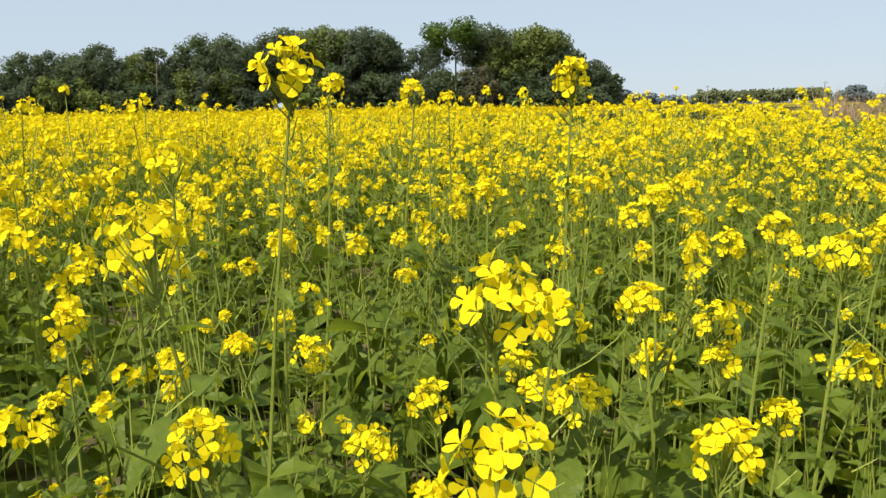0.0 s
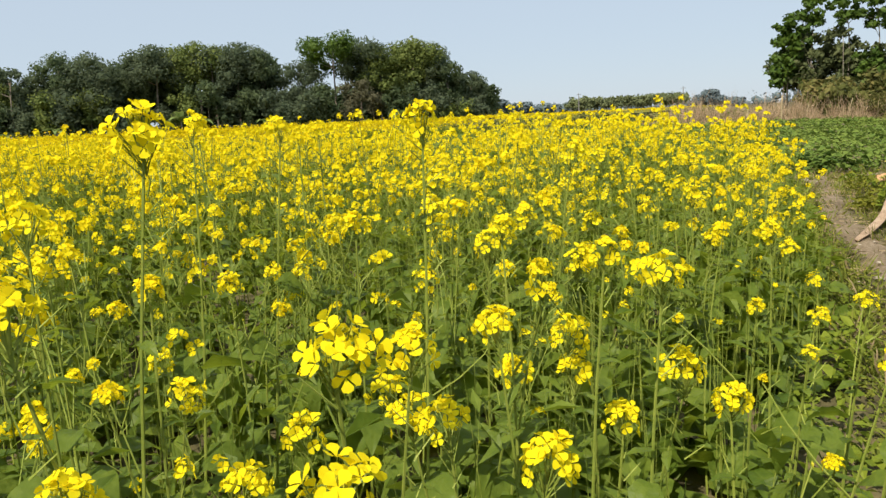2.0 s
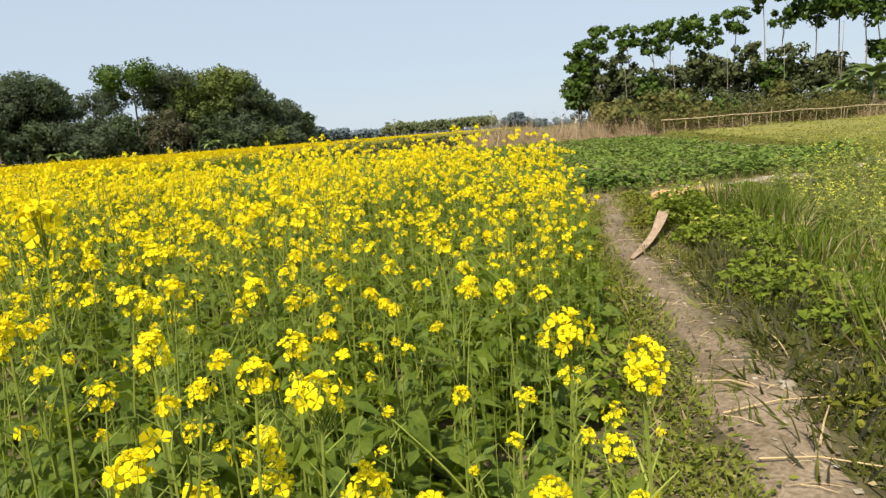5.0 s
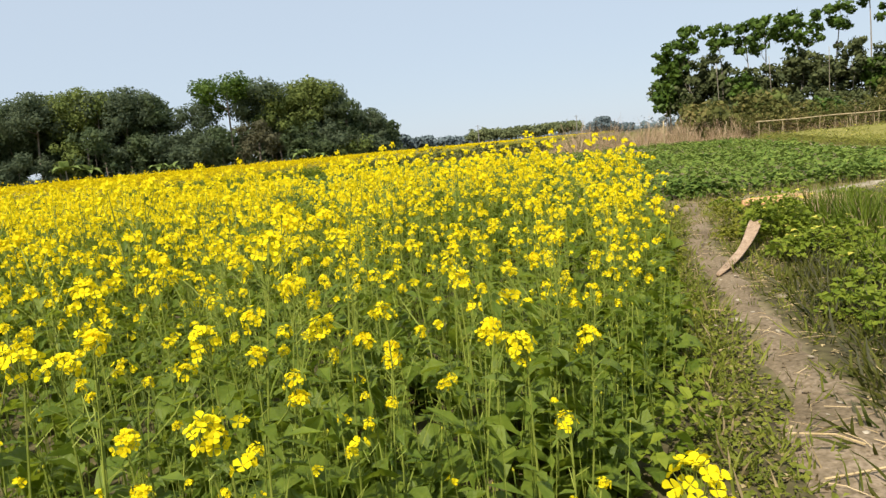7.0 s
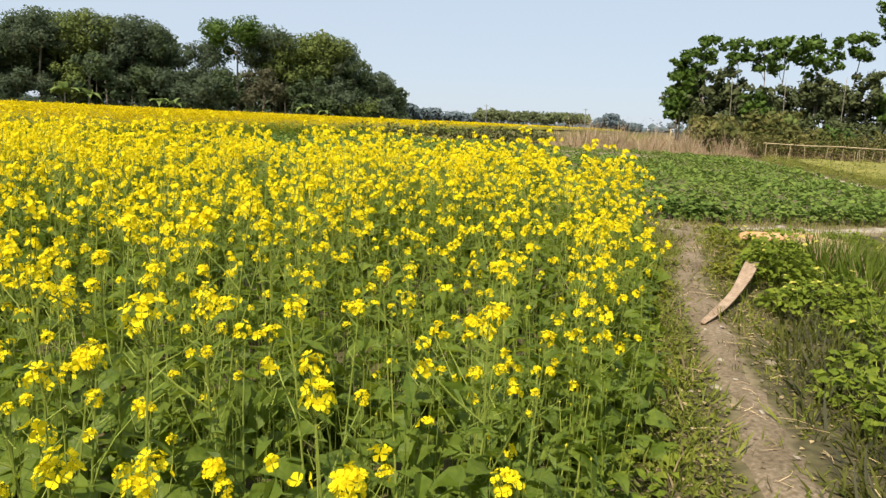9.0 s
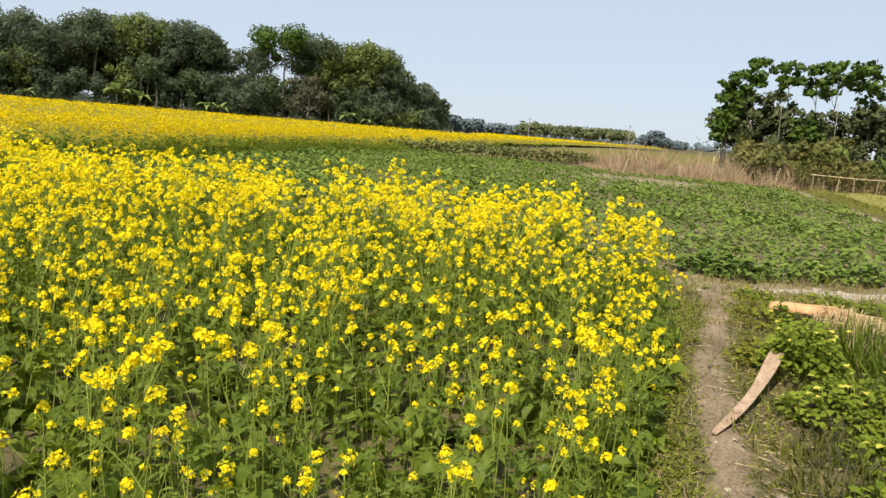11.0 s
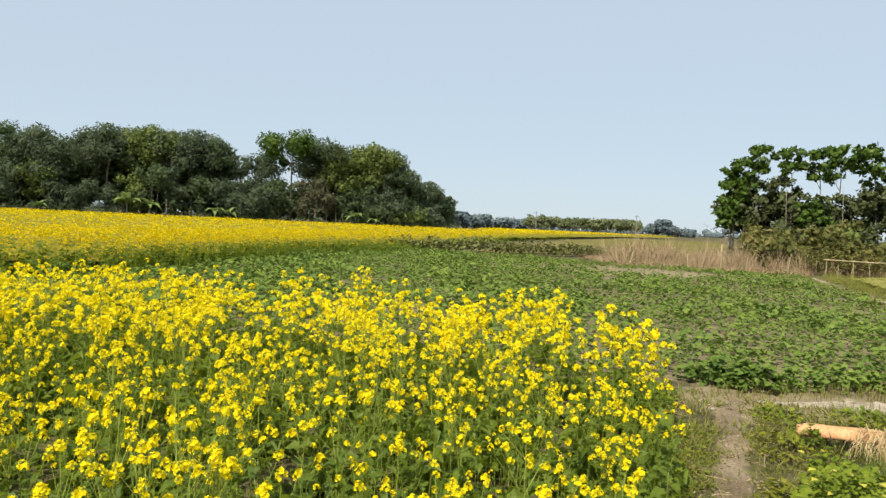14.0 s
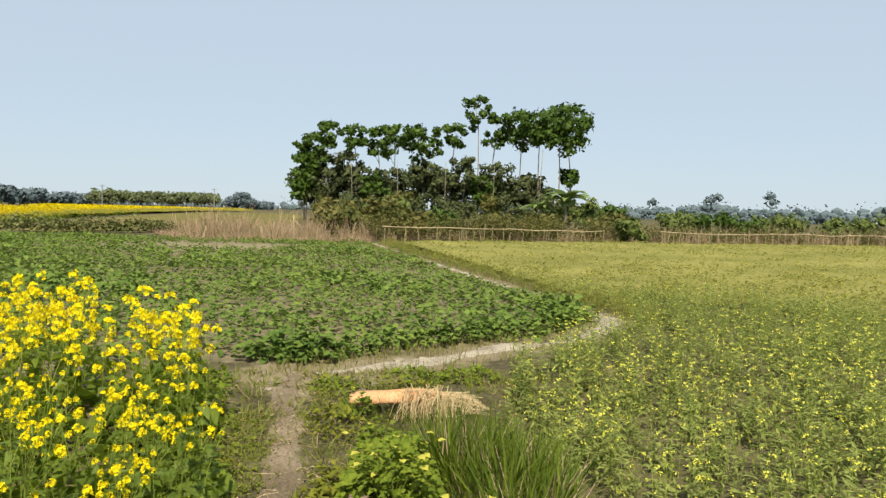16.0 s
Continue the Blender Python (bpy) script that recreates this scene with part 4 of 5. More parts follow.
stuff("low_crop", strewn(LOW_NEAR, on_ground(P), rng.uniform(0.75, 1.15, len(P)), 0.3), [STEM, NEAR_CROP, LEMON], "low green crop with a few small yellow flowers", "low crop")
along = rng.uniform(0, 1, 480)
lane = FOOT[4:]
seg = np.hypot(*np.diff(lane, axis=0).T)
run = np.concatenate([[0], np.cumsum(seg)]) / seg.sum()
P = np.column_stack([np.interp(along, run, lane[:, 0]), np.interp(along, run, lane[:, 1])]) + np.array([0.85, -0.52]) * rng.uniform(0.26, 0.8, (480, 1))
stuff("low_crop", strewn(LOW_NEAR, on_ground(P), rng.uniform(0.5, 0.95, len(P)), 0.3), [STEM, LOW_LEAF, LEMON], "low olive crop beside the clay footpath", "low crop")
LOW_FAR = [join([(lambda s: (s[0], s[1], s[2]))(leafy(G, 18, 0.30, 0.30, 0.11, 0.045, 1, 0, 1.0)), (lambda s: (s[0], s[1], s[2] + 1))(placed(clump(G, 1, 0.10, 0.012), (0, 0, 0.3)))]) for _ in range(6)]
P = np.concatenate([field(LOW_FIELD, 8, near=10.5, far=24, eye=(-1.1, -1.6)), field(LOW_FIELD, 3.2, near=24, far=55, eye=(-1.1, -1.6))])
stuff("low_crop", strewn(LOW_FAR, on_ground(P), rng.uniform(0.6, 0.9, len(P)) * np.where(np.hypot(P[:, 0], P[:, 1]) > 24, 1.2, 1.0), 0.2), [LOW_LEAF, PETAL], "olive green low crop spreading to the bamboo fence", "low crop")
P = field([(1.2, -2.8), (6, -3.4), (24, -1.8), (24, -9), (-2.2, -9), (-1.2, -5.4)], 5)
stuff("low_crop", strewn(LOW_FAR, on_ground(P), rng.uniform(0.6, 1.0, len(P)), 0.2), [LOW_LEAF, PETAL], "olive green low crop going on beside the trail", "low crop")
canopy("low_canopy", LOW_FIELD, lambda X, Y: 0.012 + 0.13 * np.clip((np.hypot(X + 1, Y + 1.6) - 9) / 14, 0, 1), 0.3, LOW_CANOPY, "olive canopy of the low crop", 0.5, 0.015, 10.0)

# ---- verge of the trail: grass, weeds, litter ----
def tuft(g, n, h, spread, w=0.004, mats=(0,), lean=0.32):
    out = []
    for k in range(n):
        a = g.uniform(0, 6.28)
        r = spread * math.sqrt(g.random())
        out.append(placed(blade(h * g.uniform(0.45, 1.1), w, h * g.uniform(0.05, 0.5), g.choice(mats)), (r * math.cos(a), r * math.sin(a), -0.005), 1, g.uniform(0, 6.28), g.uniform(0, lean), a))
    return join(out)


TUFTS = [tuft(G, 11, G.uniform(0.055, 0.11), 0.07, 0.0075, (0, 0, 0, 1), 1.3) for _ in range(8)]
SPRIGS = [leafy(G, 14, 0.07, G.uniform(0.03, 0.09), 0.030, 0.018, 1, 0, 0.9) for _ in range(6)]
VERGE = [(-4.2, -5.6), (-1.2, -5.6), (-0.3, -2.6), (1.2, -2.6), (2.1, -0.3), (2.6, 0.8), (3.2, 1.6), (6.2, 2.5), (6.9, 3.5), (4.2, 3.95), (2.1, 4.4), (1.6, 4.0), (1.0, 2.2), (-0.4, 0.0), (-1.6, -2.0)]
P = field(VERGE, 225, far=8)
d = to_line(P, LINE)
keep = rng.random(len(P)) < np.clip((d - 0.05) / 0.15, np.where(P[:, 1] > 0.3, 0.30, 0.10), 1)
P = P[keep & (rng.random(len(P)) < 0.75 + 0.25 * np.sin(P[:, 0] * 2.1 + 1) * np.cos(P[:, 1] * 1.7))]
# tufts within half a metre of the drop get the darker colours
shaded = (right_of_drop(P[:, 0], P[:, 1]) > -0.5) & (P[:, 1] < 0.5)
stuff("verge_grass", strewn(TUFTS, on_ground(P[~shaded]), rng.uniform(0.5, 1.2, (~shaded).sum()), 0.3), [GRASS, DEAD], "short green and dry grass along the trail", "grass")
stuff("verge_grass", strewn(TUFTS, on_ground(P[shaded]), rng.uniform(0.7, 1.6, shaded.sum()), 0.3), [DARK_GRASS, BROWN_LEAF], "dark short grass towards the drop of the verge", "grass")
P = field(VERGE, 215, far=7.5)
d = to_line(P, LINE)
STALK = np.array([(-0.05, -0.04), (0.9, 0.706)])
BEFORE = np.array([(-0.25, -0.30), (0.0, 0.0), (0.62, 0.30)])
patch_of = np.sin(P[:, 0] * 2.9 + 1.0) * np.sin(P[:, 1] * 2.4 + 0.7 * P[:, 0]) + 0.5 * np.sin(P[:, 0] * 6.1 - P[:, 1] * 4.3)
P = P[(d > 0.20) & ((P[:, 1] < 1.25) | (P[:, 1] > 3.2) | (rng.random(len(P)) < 0.18)) & (patch_of + rng.normal(0, 0.35, len(P)) > 0.05) & (to_line(P, STALK) > 0.14)]
swell = np.clip(0.95 + 0.75 * np.sin(P[:, 0] * 3.7 + 0.8) * np.sin(P[:, 1] * 3.1 + P[:, 0]) + 0.4 * np.sin(P[:, 0] * 9 - P[:, 1] * 7), 0.35, 2.1)
stuff("verge_weeds", strewn(SPRIGS, on_ground(P), rng.uniform(0.6, 1.25, len(P)) * np.where(right_of_drop(P[:, 0], P[:, 1]) > -0.4, 1.3, 1.0) * swell * np.clip(to_line(P, BEFORE) / 0.5, 0.35, 1), 0.3), [VERGE_LEAF], "small green weeds along the trail", "weeds")
MAT = [leafy(G, 12, 0.06, G.uniform(0.02, 0.05), 0.022, 0.012, 1, 0, 1.0) for _ in range(6)]
P = field([(-3.2, -5.2), (edge_x(-5.2), -5.2), (edge_x(3.4), 3.4), (2.2, 3.3), (-0.2, -0.15), (-1.9, -2.9)], 330, far=6.5)
d = to_line(P, LINE)
P = P[(d > 0.09) & (rng.random(len(P)) < np.clip((d - 0.06) / 0.12, 0.1, 1))]
stuff("verge_weeds", strewn(MAT, on_ground(P), rng.uniform(0.6, 1.5, len(P)), 0.3), [GRASS], "matted low green weeds between mustard and trail", "weeds")
RANK = [tuft(G, 12, G.uniform(0.09, 0.17), 0.08, 0.0055, (0, 0, 0, 1, 1), 0.8) for _ in range(8)]
P = field([(-1.4, -2.9), (1.0, -2.6), (2.1, -0.3), (2.6, 0.8), (3.0, 1.6), (2.3, 2.4), (0.95, 0.35), (-0.35, -1.2)], 105)
P = P[(to_line(P, LINE) > 0.34) & (to_line(P, STALK) > 0.22)]
stuff("verge_grass", strewn(RANK, on_ground(P), rng.uniform(0.6, 1.25, len(P)) * np.clip(to_line(P, BEFORE) / 0.5, 0.4, 1), 0.3), [DARK_GRASS, BROWN_LEAF], "rank dark green and brown grass beside the trail", "grass")
# dead leaves and short bits of straw matted on the ground
BITS = []
for k in range(14):
    L = G.uniform(0.012, 0.028)
    BITS.append(placed(leaf(L, L * G.choice((0.2, 0.3, 0.55, 0.7)), 1, G.uniform(0.2, 0.5), G.uniform(0.0, 0.3), (0, 1, 1, 0, 1, 2)[k % 6]), (-L / 2, 0, 0.004), 1, 0, G.uniform(-0.15, 0.15), 0))
P = field(VERGE, 2100, far=5.6)
d = to_line(P, LINE)
P = P[(rng.random(len(P)) < np.clip((d - 0.05) / 0.16, 0.10, 1)) & ((right_of_drop(P[:, 0], P[:, 1]) < -0.5) | (rng.random(len(P)) < 0.3))]
stuff("leaf_litter", strewn(BITS, on_ground(P), rng.uniform(0.6, 1.4, len(P)), 0.25), [DEAD, VERGE_LEAF, DRY_BIT], "matted dead leaves and bits of grass along the trail", "litter")
# leafy plants at the foot of the mustard
P = np.column_stack([np.zeros(150), rng.uniform(-3.4, 3.6, 150)])
P[:, 0] = edge_x(P[:, 1]) + rng.normal(-0.06, 0.08, len(P))
stuff("edge_weeds", strewn([leafy(G, 20, 0.09, G.uniform(0.10, 0.26), 0.050, 0.030, 2, 0, 0.9) for _ in range(6)], on_ground(P), rng.uniform(0.5, 1.1, len(P)), 0.3), [WEED_LEAF], "leafy green weeds at the foot of the mustard", "weeds")


def litter(n, region, label, longest=0.15):
    out = []
    P = field(region, 40)
    P = P[rng.permutation(len(P))[:n]]
    for x, y in P:
        L = G.uniform(0.05, longest)
        a = G.uniform(0, 6.28)
        z = float(ground_z(x, y)) + 0.018
        c = np.array([x, y, z])
        e = np.array([math.cos(a), math.sin(a), 0]) * L / 2
        out.append(tube([c - e, c + np.array([0.01 * math.sin(a * 3), 0.01 * math.cos(a * 5), 0.004]), c + e], 0.0014, 0.0009, 3))
    return stuff("straw_litter", join(out), [STRAW], label, "straw")


litter(210, [(-1.9, -2.9), (-0.9, -2.4), (0.9, 0.7), (2.7, 3.0), (3.0, 3.9), (1.7, 3.3), (0.2, 1.0), (-1.2, -1.6)], "scattered dry straw stalks on the trodden earth")

for x0, y0, x1, y1 in ((-1.42, -2.14, -1.02, -2.30), (-1.38, -2.44, -1.16, -2.30), (-1.56, -2.40, -1.34, -2.66), (-0.88, -1.92, -0.70, -1.66), (-1.20, -2.06, -1.30, -1.90)):
    z0, z1 = float(ground_z(x0, y0)) + 0.022, float(ground_z(x1, y1)) + 0.024
    ob = new("dry_stalk", mesh("dry_stalk", tube([(x0, y0, z0), (x0 * 0.6 + x1 * 0.4 + 0.02, y0 * 0.6 + y1 * 0.4 + 0.015, (z0 + z1) / 2 + 0.006), (x1, y1, z1)], 0.0034, 0.0022, 5), [STRAW]))
    tagged(ob, "long pale dry stalk lying on the trail", "dry stalk", "dry stalks on the trail")

# short grass on both banks of the footpath
BANK_TUFTS = [tuft(G, 9, G.uniform(0.07, 0.16), 0.09, 0.006, (0, 0, 1)) for _ in range(6)]
P = np.concatenate([field([(2.4, 2.6), (7.2, 2.2), (9.0, 4.0), (20, 22), (17.8, 22), (7.0, 4.3), (2.4, 4.2)], 55)])
d = to_line(P, FOOT)
P = P[(d > 0.11) & (d < 0.50)]
stuff("path_grass", strewn(BANK_TUFTS, on_ground(P), rng.uniform(0.5, 1.2, len(P)), 0.3), [GRASS, DEAD], "short olive grass on the banks of the footpath", "grass")

# crumbs of dry earth on the trail
CRUMBS = [octa((0, 0, 0.001), G.uniform(0.005, 0.011), G.uniform(0.002, 0.004), 1 if k else 0) for k in range(6)]
P = field([(-3.0, -4.6), (-1.75, -3.2), (0.35, 0.2), (2.9, 3.3), (2.3, 3.9), (-0.15, 0.1), (-2.1, -3.0)], 260)
P = P[to_line(P, LINE) < rng.uniform(0.05, 0.24, len(P))]
stuff("trail_crumbs", strewn(CRUMBS, on_ground(P, 0.012), rng.uniform(0.4, 1.5, len(P)), 0.4), [CLAY, TRAIL], "crumbs of dry earth on the trail", "crumbs")
# pale stones and clods on the trail
for x, y, r in ((-0.12, -0.62, 0.030), (-0.30, -0.52, 0.020), (-1.10, -2.10, 0.035), (1.95, 3.05, 0.03), (3.5, 3.25, 0.06), (3.75, 3.2, 0.045), (-0.55, -0.80, 0.025)):
    bm = bmesh.new()
    bmesh.ops.create_icosphere(bm, subdivisions=2, radius=r)
    for v in bm.verts:
        v.co *= 1 + 0.35 * noise.noise(v.co * 40 + Vector((x, y, 0)))
        v.co.z *= 0.5
    me = bpy.data.meshes.new("clod")
    bm.to_mesh(me)
    bm.free()
    me.materials.append(CLAY)
    ob = new("clod", me)
    ob.location = (x, y, float(ground_z(x, y)) + r * 0.3)
    tagged(ob, "pale dry clod of earth on the trail", "clod", "clods on the trail")


def tall_grass(x, y, n, h, spread, label, dry=0.2):
    ob = thing("grass_clump", (x, y, float(ground_z(x, y))), label, "grass clump", "grass clumps")
    part("tuft", tuft(G, int(n * 0.8 * (1 - dry)), h, spread, 0.013, lean=0.5), TALL_GRASS, ob)
    if dry:
        part("dry_tuft", tuft(G, int(n * dry), h * 0.9, spread * 1.1, 0.008, lean=0.6), DRY, ob, "dry straw-coloured blades")
    return ob


for x, y, n, h, s, dr in ((1.80, 0.90, 420, 0.56, 0.15, 0.08), (2.00, 1.00, 420, 0.56, 0.15, 0.12), (1.76, 0.64, 420, 0.60, 0.15, 0.10), (2.00, 0.74, 420, 0.58, 0.15, 0.2),
                          (1.72, 0.40, 380, 0.58, 0.15, 0.15), (1.93, 0.48, 360, 0.54, 0.15, 0.3), (2.06, 0.60, 130, 0.44, 0.12, 0.75), (2.12, 0.92, 160, 0.40, 0.12, 0.6)):
    tall_grass(x + 0.02, y + 0.04, n, h, s, "tall green grass clump with dry tips beside the trail", dr)
# rank grass hanging over the drop of the verge
for k in range(30):
    q = 3.0 + 4.3 * (k // 2 + G.uniform(0, 0.8)) / 15
    i = int(q)
    a, b = DROP[i], DROP[i + 1]
    c = a + (b - a) * (q - i)
    n = np.array([b[1] - a[1], a[0] - b[0]]) / np.hypot(*(b - a))
    x, y = c - n * (0.16 + 0.34 * (k % 2) + G.uniform(-0.06, 0.08))
    tall_grass(float(x), float(y), 190, G.uniform(0.22, 0.42), 0.17, "dark rank grass clump on the drop of the verge", G.choice((0.1, 0.2, 0.35)))


def creeper(x, y, r, h, n, yellow, L=0.044):
    x, y, n = x + 0.10, y - 0.12, int(n * 2.3)
    ob = thing("leafy_weed", (x, y, float(ground_z(x, y))), "spreading leafy green weed with some yellowed leaves", "weed", "leafy weeds beside the trail")
    part("foliage", leafy(G, n, r, h, L, L * 0.75, 2, 0, 0.9), WEED_LEAF, ob)
    for k in range(yellow):
        a, q = G.uniform(0, 6.28), r * math.sqrt(G.random())
        part("yellow_leaf", placed(leaf(L * 1.05, L * 0.9, 2, 0.4, 0.2, g=G), (q * math.cos(a), q * math.sin(a), h * G.uniform(0.55, 1.0)), 1, a, G.uniform(-0.3, 0.3), 0), YELLOW_LEAF, ob, "pale yellow leaf")
    for k in range(5):
        a = G.uniform(0, 6.28)
        part("stem", tube(bent(G, (0, 0, -0.02), (r * 0.7 * math.cos(a), r * 0.7 * math.sin(a), h * 0.7), 0.02), 0.004, 0.002, 4), STEM, ob)


for x, y, r, h, n, yl in ((0.62, 0.18, 0.24, 0.20, 130, 6), (0.92, 0.30, 0.26, 0.24, 140, 5), (0.96, 0.80, 0.25, 0.40, 210, 9), (1.10, 0.95, 0.24, 0.38, 190, 8), (1.30, 1.12, 0.22, 0.31, 150, 5), (1.93, 2.22, 0.13, 0.20, 50, 1), (1.45, 1.42, 0.16, 0.29, 80, 1),
                          (0.85, -0.12, 0.24, 0.20, 120, 6), (0.55, -0.30, 0.22, 0.14, 110, 2), (0.15, -0.75, 0.22, 0.16, 110, 1), (-0.25, -1.30, 0.22, 0.18, 110, 0), (0.20, -1.20, 0.30, 0.28, 150, 1), (0.55, -0.85, 0.28, 0.22, 130, 2), (-0.18, -0.92, 0.18, 0.13, 70, 0), (-0.55, -1.75, 0.2, 0.14, 90, 0), (-0.2, -1.9, 0.24, 0.2, 110, 1), (1.3, -0.4, 0.26, 0.2, 120, 3), (1.2, 0.2, 0.2, 0.2, 90, 5), (2.3, 2.95, 0.2, 0.10, 60, 1), (3.0, 2.75, 0.25, 0.10, 90, 0), (3.4, 2.5, 0.25, 0.12, 90, 0), (1.0, -0.6, 0.25, 0.2, 110, 3)):
    creeper(x, y, r, h, n, yl)

# broad-leaved weeds in the hollow under the drop
for x, y, n in ((0.98, -0.72, 7), (0.42, -1.42, 8), (-0.10, -1.95, 6), (1.25, -0.35, 6)):
    ob = thing("broad_weed", (x, y, float(ground_z(x, y))), "dark broad-leaved weed in the hollow beside the verge", "weed", "broad-leaved weeds")
    for k in range(n):
        a = 6.28 * k / n + G.uniform(-0.4, 0.4)
        h = G.uniform(0.10, 0.24)
        part("leaf", placed(leaf(G.uniform(0.10, 0.17), G.uniform(0.07, 0.11), 4, G.uniform(0.3, 0.9), 0.25, lobed=0.2, g=G), (0.05 * math.cos(a), 0.05 * math.sin(a), h), 1, a, G.uniform(-0.4, 0.4), a), LEAF, ob, smooth=True)
    part("stem", tube([(0, 0, -0.02), (0.02, 0.01, 0.2)], 0.006, 0.004, 5), STEM, ob)

# ---- frond stalk lying across the edge of the trail ----
def stalk():
    n, sides = 22, 12
    V, T = [], []
    a, b = np.array([-0.045, -0.05, 0.015]), np.array([0.90, 0.706, 0.16])
    d = (b - a) / np.linalg.norm(b - a)
    side = np.array([d[1], -d[0], 0])
    side /= np.linalg.norm(side)
    up = np.cross(side, d)
    for i in range(n + 1):
        s = i / n
        c = a + (b - a) * s + side * 0.026 * math.sin(math.pi * s ** 0.9) - up * 0.02 * math.sin(math.pi * s)
        w = 0.013 + 0.030 * s ** 0.6 + 0.003 * math.sin(s * 9)
        h = 0.012 + 0.016 * s
        for k in range(sides):
            q = 6.2832 * k / sides
            x, y = w * math.cos(q), h * math.sin(q)
            if y > 0:
                y = y * 0.35 + 0.25 * abs(x)
            else:
                y = y + 0.25 * abs(x)
            V.append(c + side * x + up * y)
    for i in range(n):
        for k in range(sides):
            p, q = i * sides + k, i * sides + (k + 1) % sides
            T += [(p, q, q + sides), (p, q + sides, p + sides)]
    for k in range(1, sides - 1):
        T += [(0, k + 1, k), (n * sides, n * sides + k, n * sides + k + 1)]
    return np.array(V), np.array(T), np.zeros(len(T), int)


frond = new("frond_stalk", mesh("frond_stalk", stalk(), [FROND], True))
frond.location = (0, 0, float(ground_z(0, 0)) + 0.008)
tagged(frond, "curved dry tan palm frond stalk lying beside the trail", "frond stalk")

# ---- dry sheath and straw heap ----
def sheath():
    n, m = 18, 13
    V, T = [], []
    a, b = np.array([2.10, 2.26, 0.085]), np.array([2.54, 1.86, 0.110])
    d = (b - a) / np.linalg.norm(b - a)
    side = np.array([d[1], -d[0], 0])
    side /= np.linalg.norm(side)
    for layer in (0, 1):
        for i in range(n + 1):
            s = i / n
            w = 0.066 + 0.012 * math.sin(2.5 * s) + 0.003 * math.sin(11 * s) - 0.010 * max(0.0, 1 - s / 0.10)
            c = a + (b - a) * s
            for k in range(m):
                q = math.pi * (-0.04 + 1.08 * k / (m - 1))
                r = w - 0.007 * layer
                V.append(c + side * (r * math.cos(q)) + np.array([0, 0, r * math.sin(q) * 0.95 - 0.01]))
    L = (n + 1) * m
    for i in range(n):
        for k in range(m - 1):
            p = i * m + k
            T += [(p, p + m, p + m + 1), (p, p + m + 1, p + 1), (L + p, L + p + 1, L + p + m + 1), (L + p, L + p + m + 1, L + p + m)]
    for i in range(n):
        for k in (0, m - 1):
            p = i * m + k
            T += [(p, p + L, p + L + m), (p, p + L + m, p + m)]
    for k in range(m - 1):
        for p in (k, n * m + k):
            T += [(p, p + 1, p + 1 + L), (p, p + 1 + L, p + L)]
    return np.array(V), np.array(T), np.zeros(len(T), int)


ob = new("dry_sheath", mesh("dry_sheath", sheath(), [SHEATH], True))
tagged(ob, "split salmon-tan banana stem sheath lying under straw", "stem sheath")


def straw_heap():
    out = []
    a, b = np.array([2.50, 1.86]), np.array([2.70, 1.73])
    for k in range(420):
        s = G.random()
        c = a + (b - a) * s
        L = G.uniform(0.16, 0.36)
        lie = G.gauss(0, 0.24) + math.atan2(b[1] - a[1], b[0] - a[0]) + (G.uniform(-0.9, 0.9) if G.random() < 0.2 else 0)
        off = G.gauss(0, 0.055)
        x, y = c[0] - off * 0.5 + G.gauss(0, 0.02), c[1] - off * 0.9 + G.gauss(0, 0.02)
        z = 0.165 * math.exp(-(off / 0.12) ** 2) * (1 - 0.45 * s) * G.uniform(0.55, 1.05) + 0.02
        e = np.array([math.cos(lie), math.sin(lie)]) * L / 2
        p0, p2 = np.array([x - e[0], y - e[1], max(0.01, z - G.uniform(0.0, 0.16))]), np.array([x + e[0], y + e[1], max(0.01, z - G.uniform(0.0, 0.12))])
        out.append(tube([p0, np.array([x, y, z]), p2], 0.0030, 0.0020, 3))
    # strands that hang over the sheath and down the face of the drop
    for k in range(130):
        q = 0.75 * G.random() ** 1.4
        x, y = 2.40 + 0.26 * q + G.gauss(0, 0.05), 1.93 - 0.20 * q + G.gauss(0, 0.05)
        a1 = G.gauss(3.8, 0.22)
        L = G.uniform(0.10, 0.30)
        z0 = G.uniform(0.09, 0.20)
        ex, ey = x + L * math.cos(a1), y + L * math.sin(a1)
        gz = float(ground_z(ex, ey))
        out.append(tube([np.array([x, y, z0]), np.array([x + 0.4 * (ex - x), y + 0.4 * (ey - y), z0 * 0.9]), np.array([x + 0.78 * (ex - x), y + 0.78 * (ey - y), 0.45 * z0 + 0.3 * gz + 0.02]), np.array([ex, ey, gz + 0.012])], 0.0030, 0.0018, 3))
    return join(out)


ob = new("straw_heap", mesh("straw_heap", straw_heap(), [STRAW]))
tagged(ob, "loose heap of dry golden straw over the sheath", "straw heap", kind="stuff")

# ---- dry grass, stakes and bamboo fence ----
REEDS = [tuft(G, 22, G.uniform(0.7, 1.35), 0.22, 0.014, (0, 0, 0, 1), 0.5) for _ in range(8)]
THATCH = [tuft(G, 18, 0.30, 0.2, 0.014) for _ in range(5)]
DRYLAND = [(13.5, 27.0), (15.6, 24.4), (18.6, 22.6), (20.2, 23.4), (22.5, 26.5), (20, 31), (16.5, 34.5), (14.6, 31)]
P = field(DRYLAND, 9)
stuff("dry_reeds", strewn(REEDS, on_ground(P), rng.uniform(0.25, 1.15, len(P)) * (0.95 + 0.5 * np.sin(P[:, 0] * 1.3 + 0.6) * np.cos(P[:, 1] * 1.1) + 0.3 * np.sin(P[:, 0] * 3.1 - P[:, 1] * 2.2)), 0.5), [DRY, HEDGE], "stand of tan dry reeds and dead grass", "dry grass")
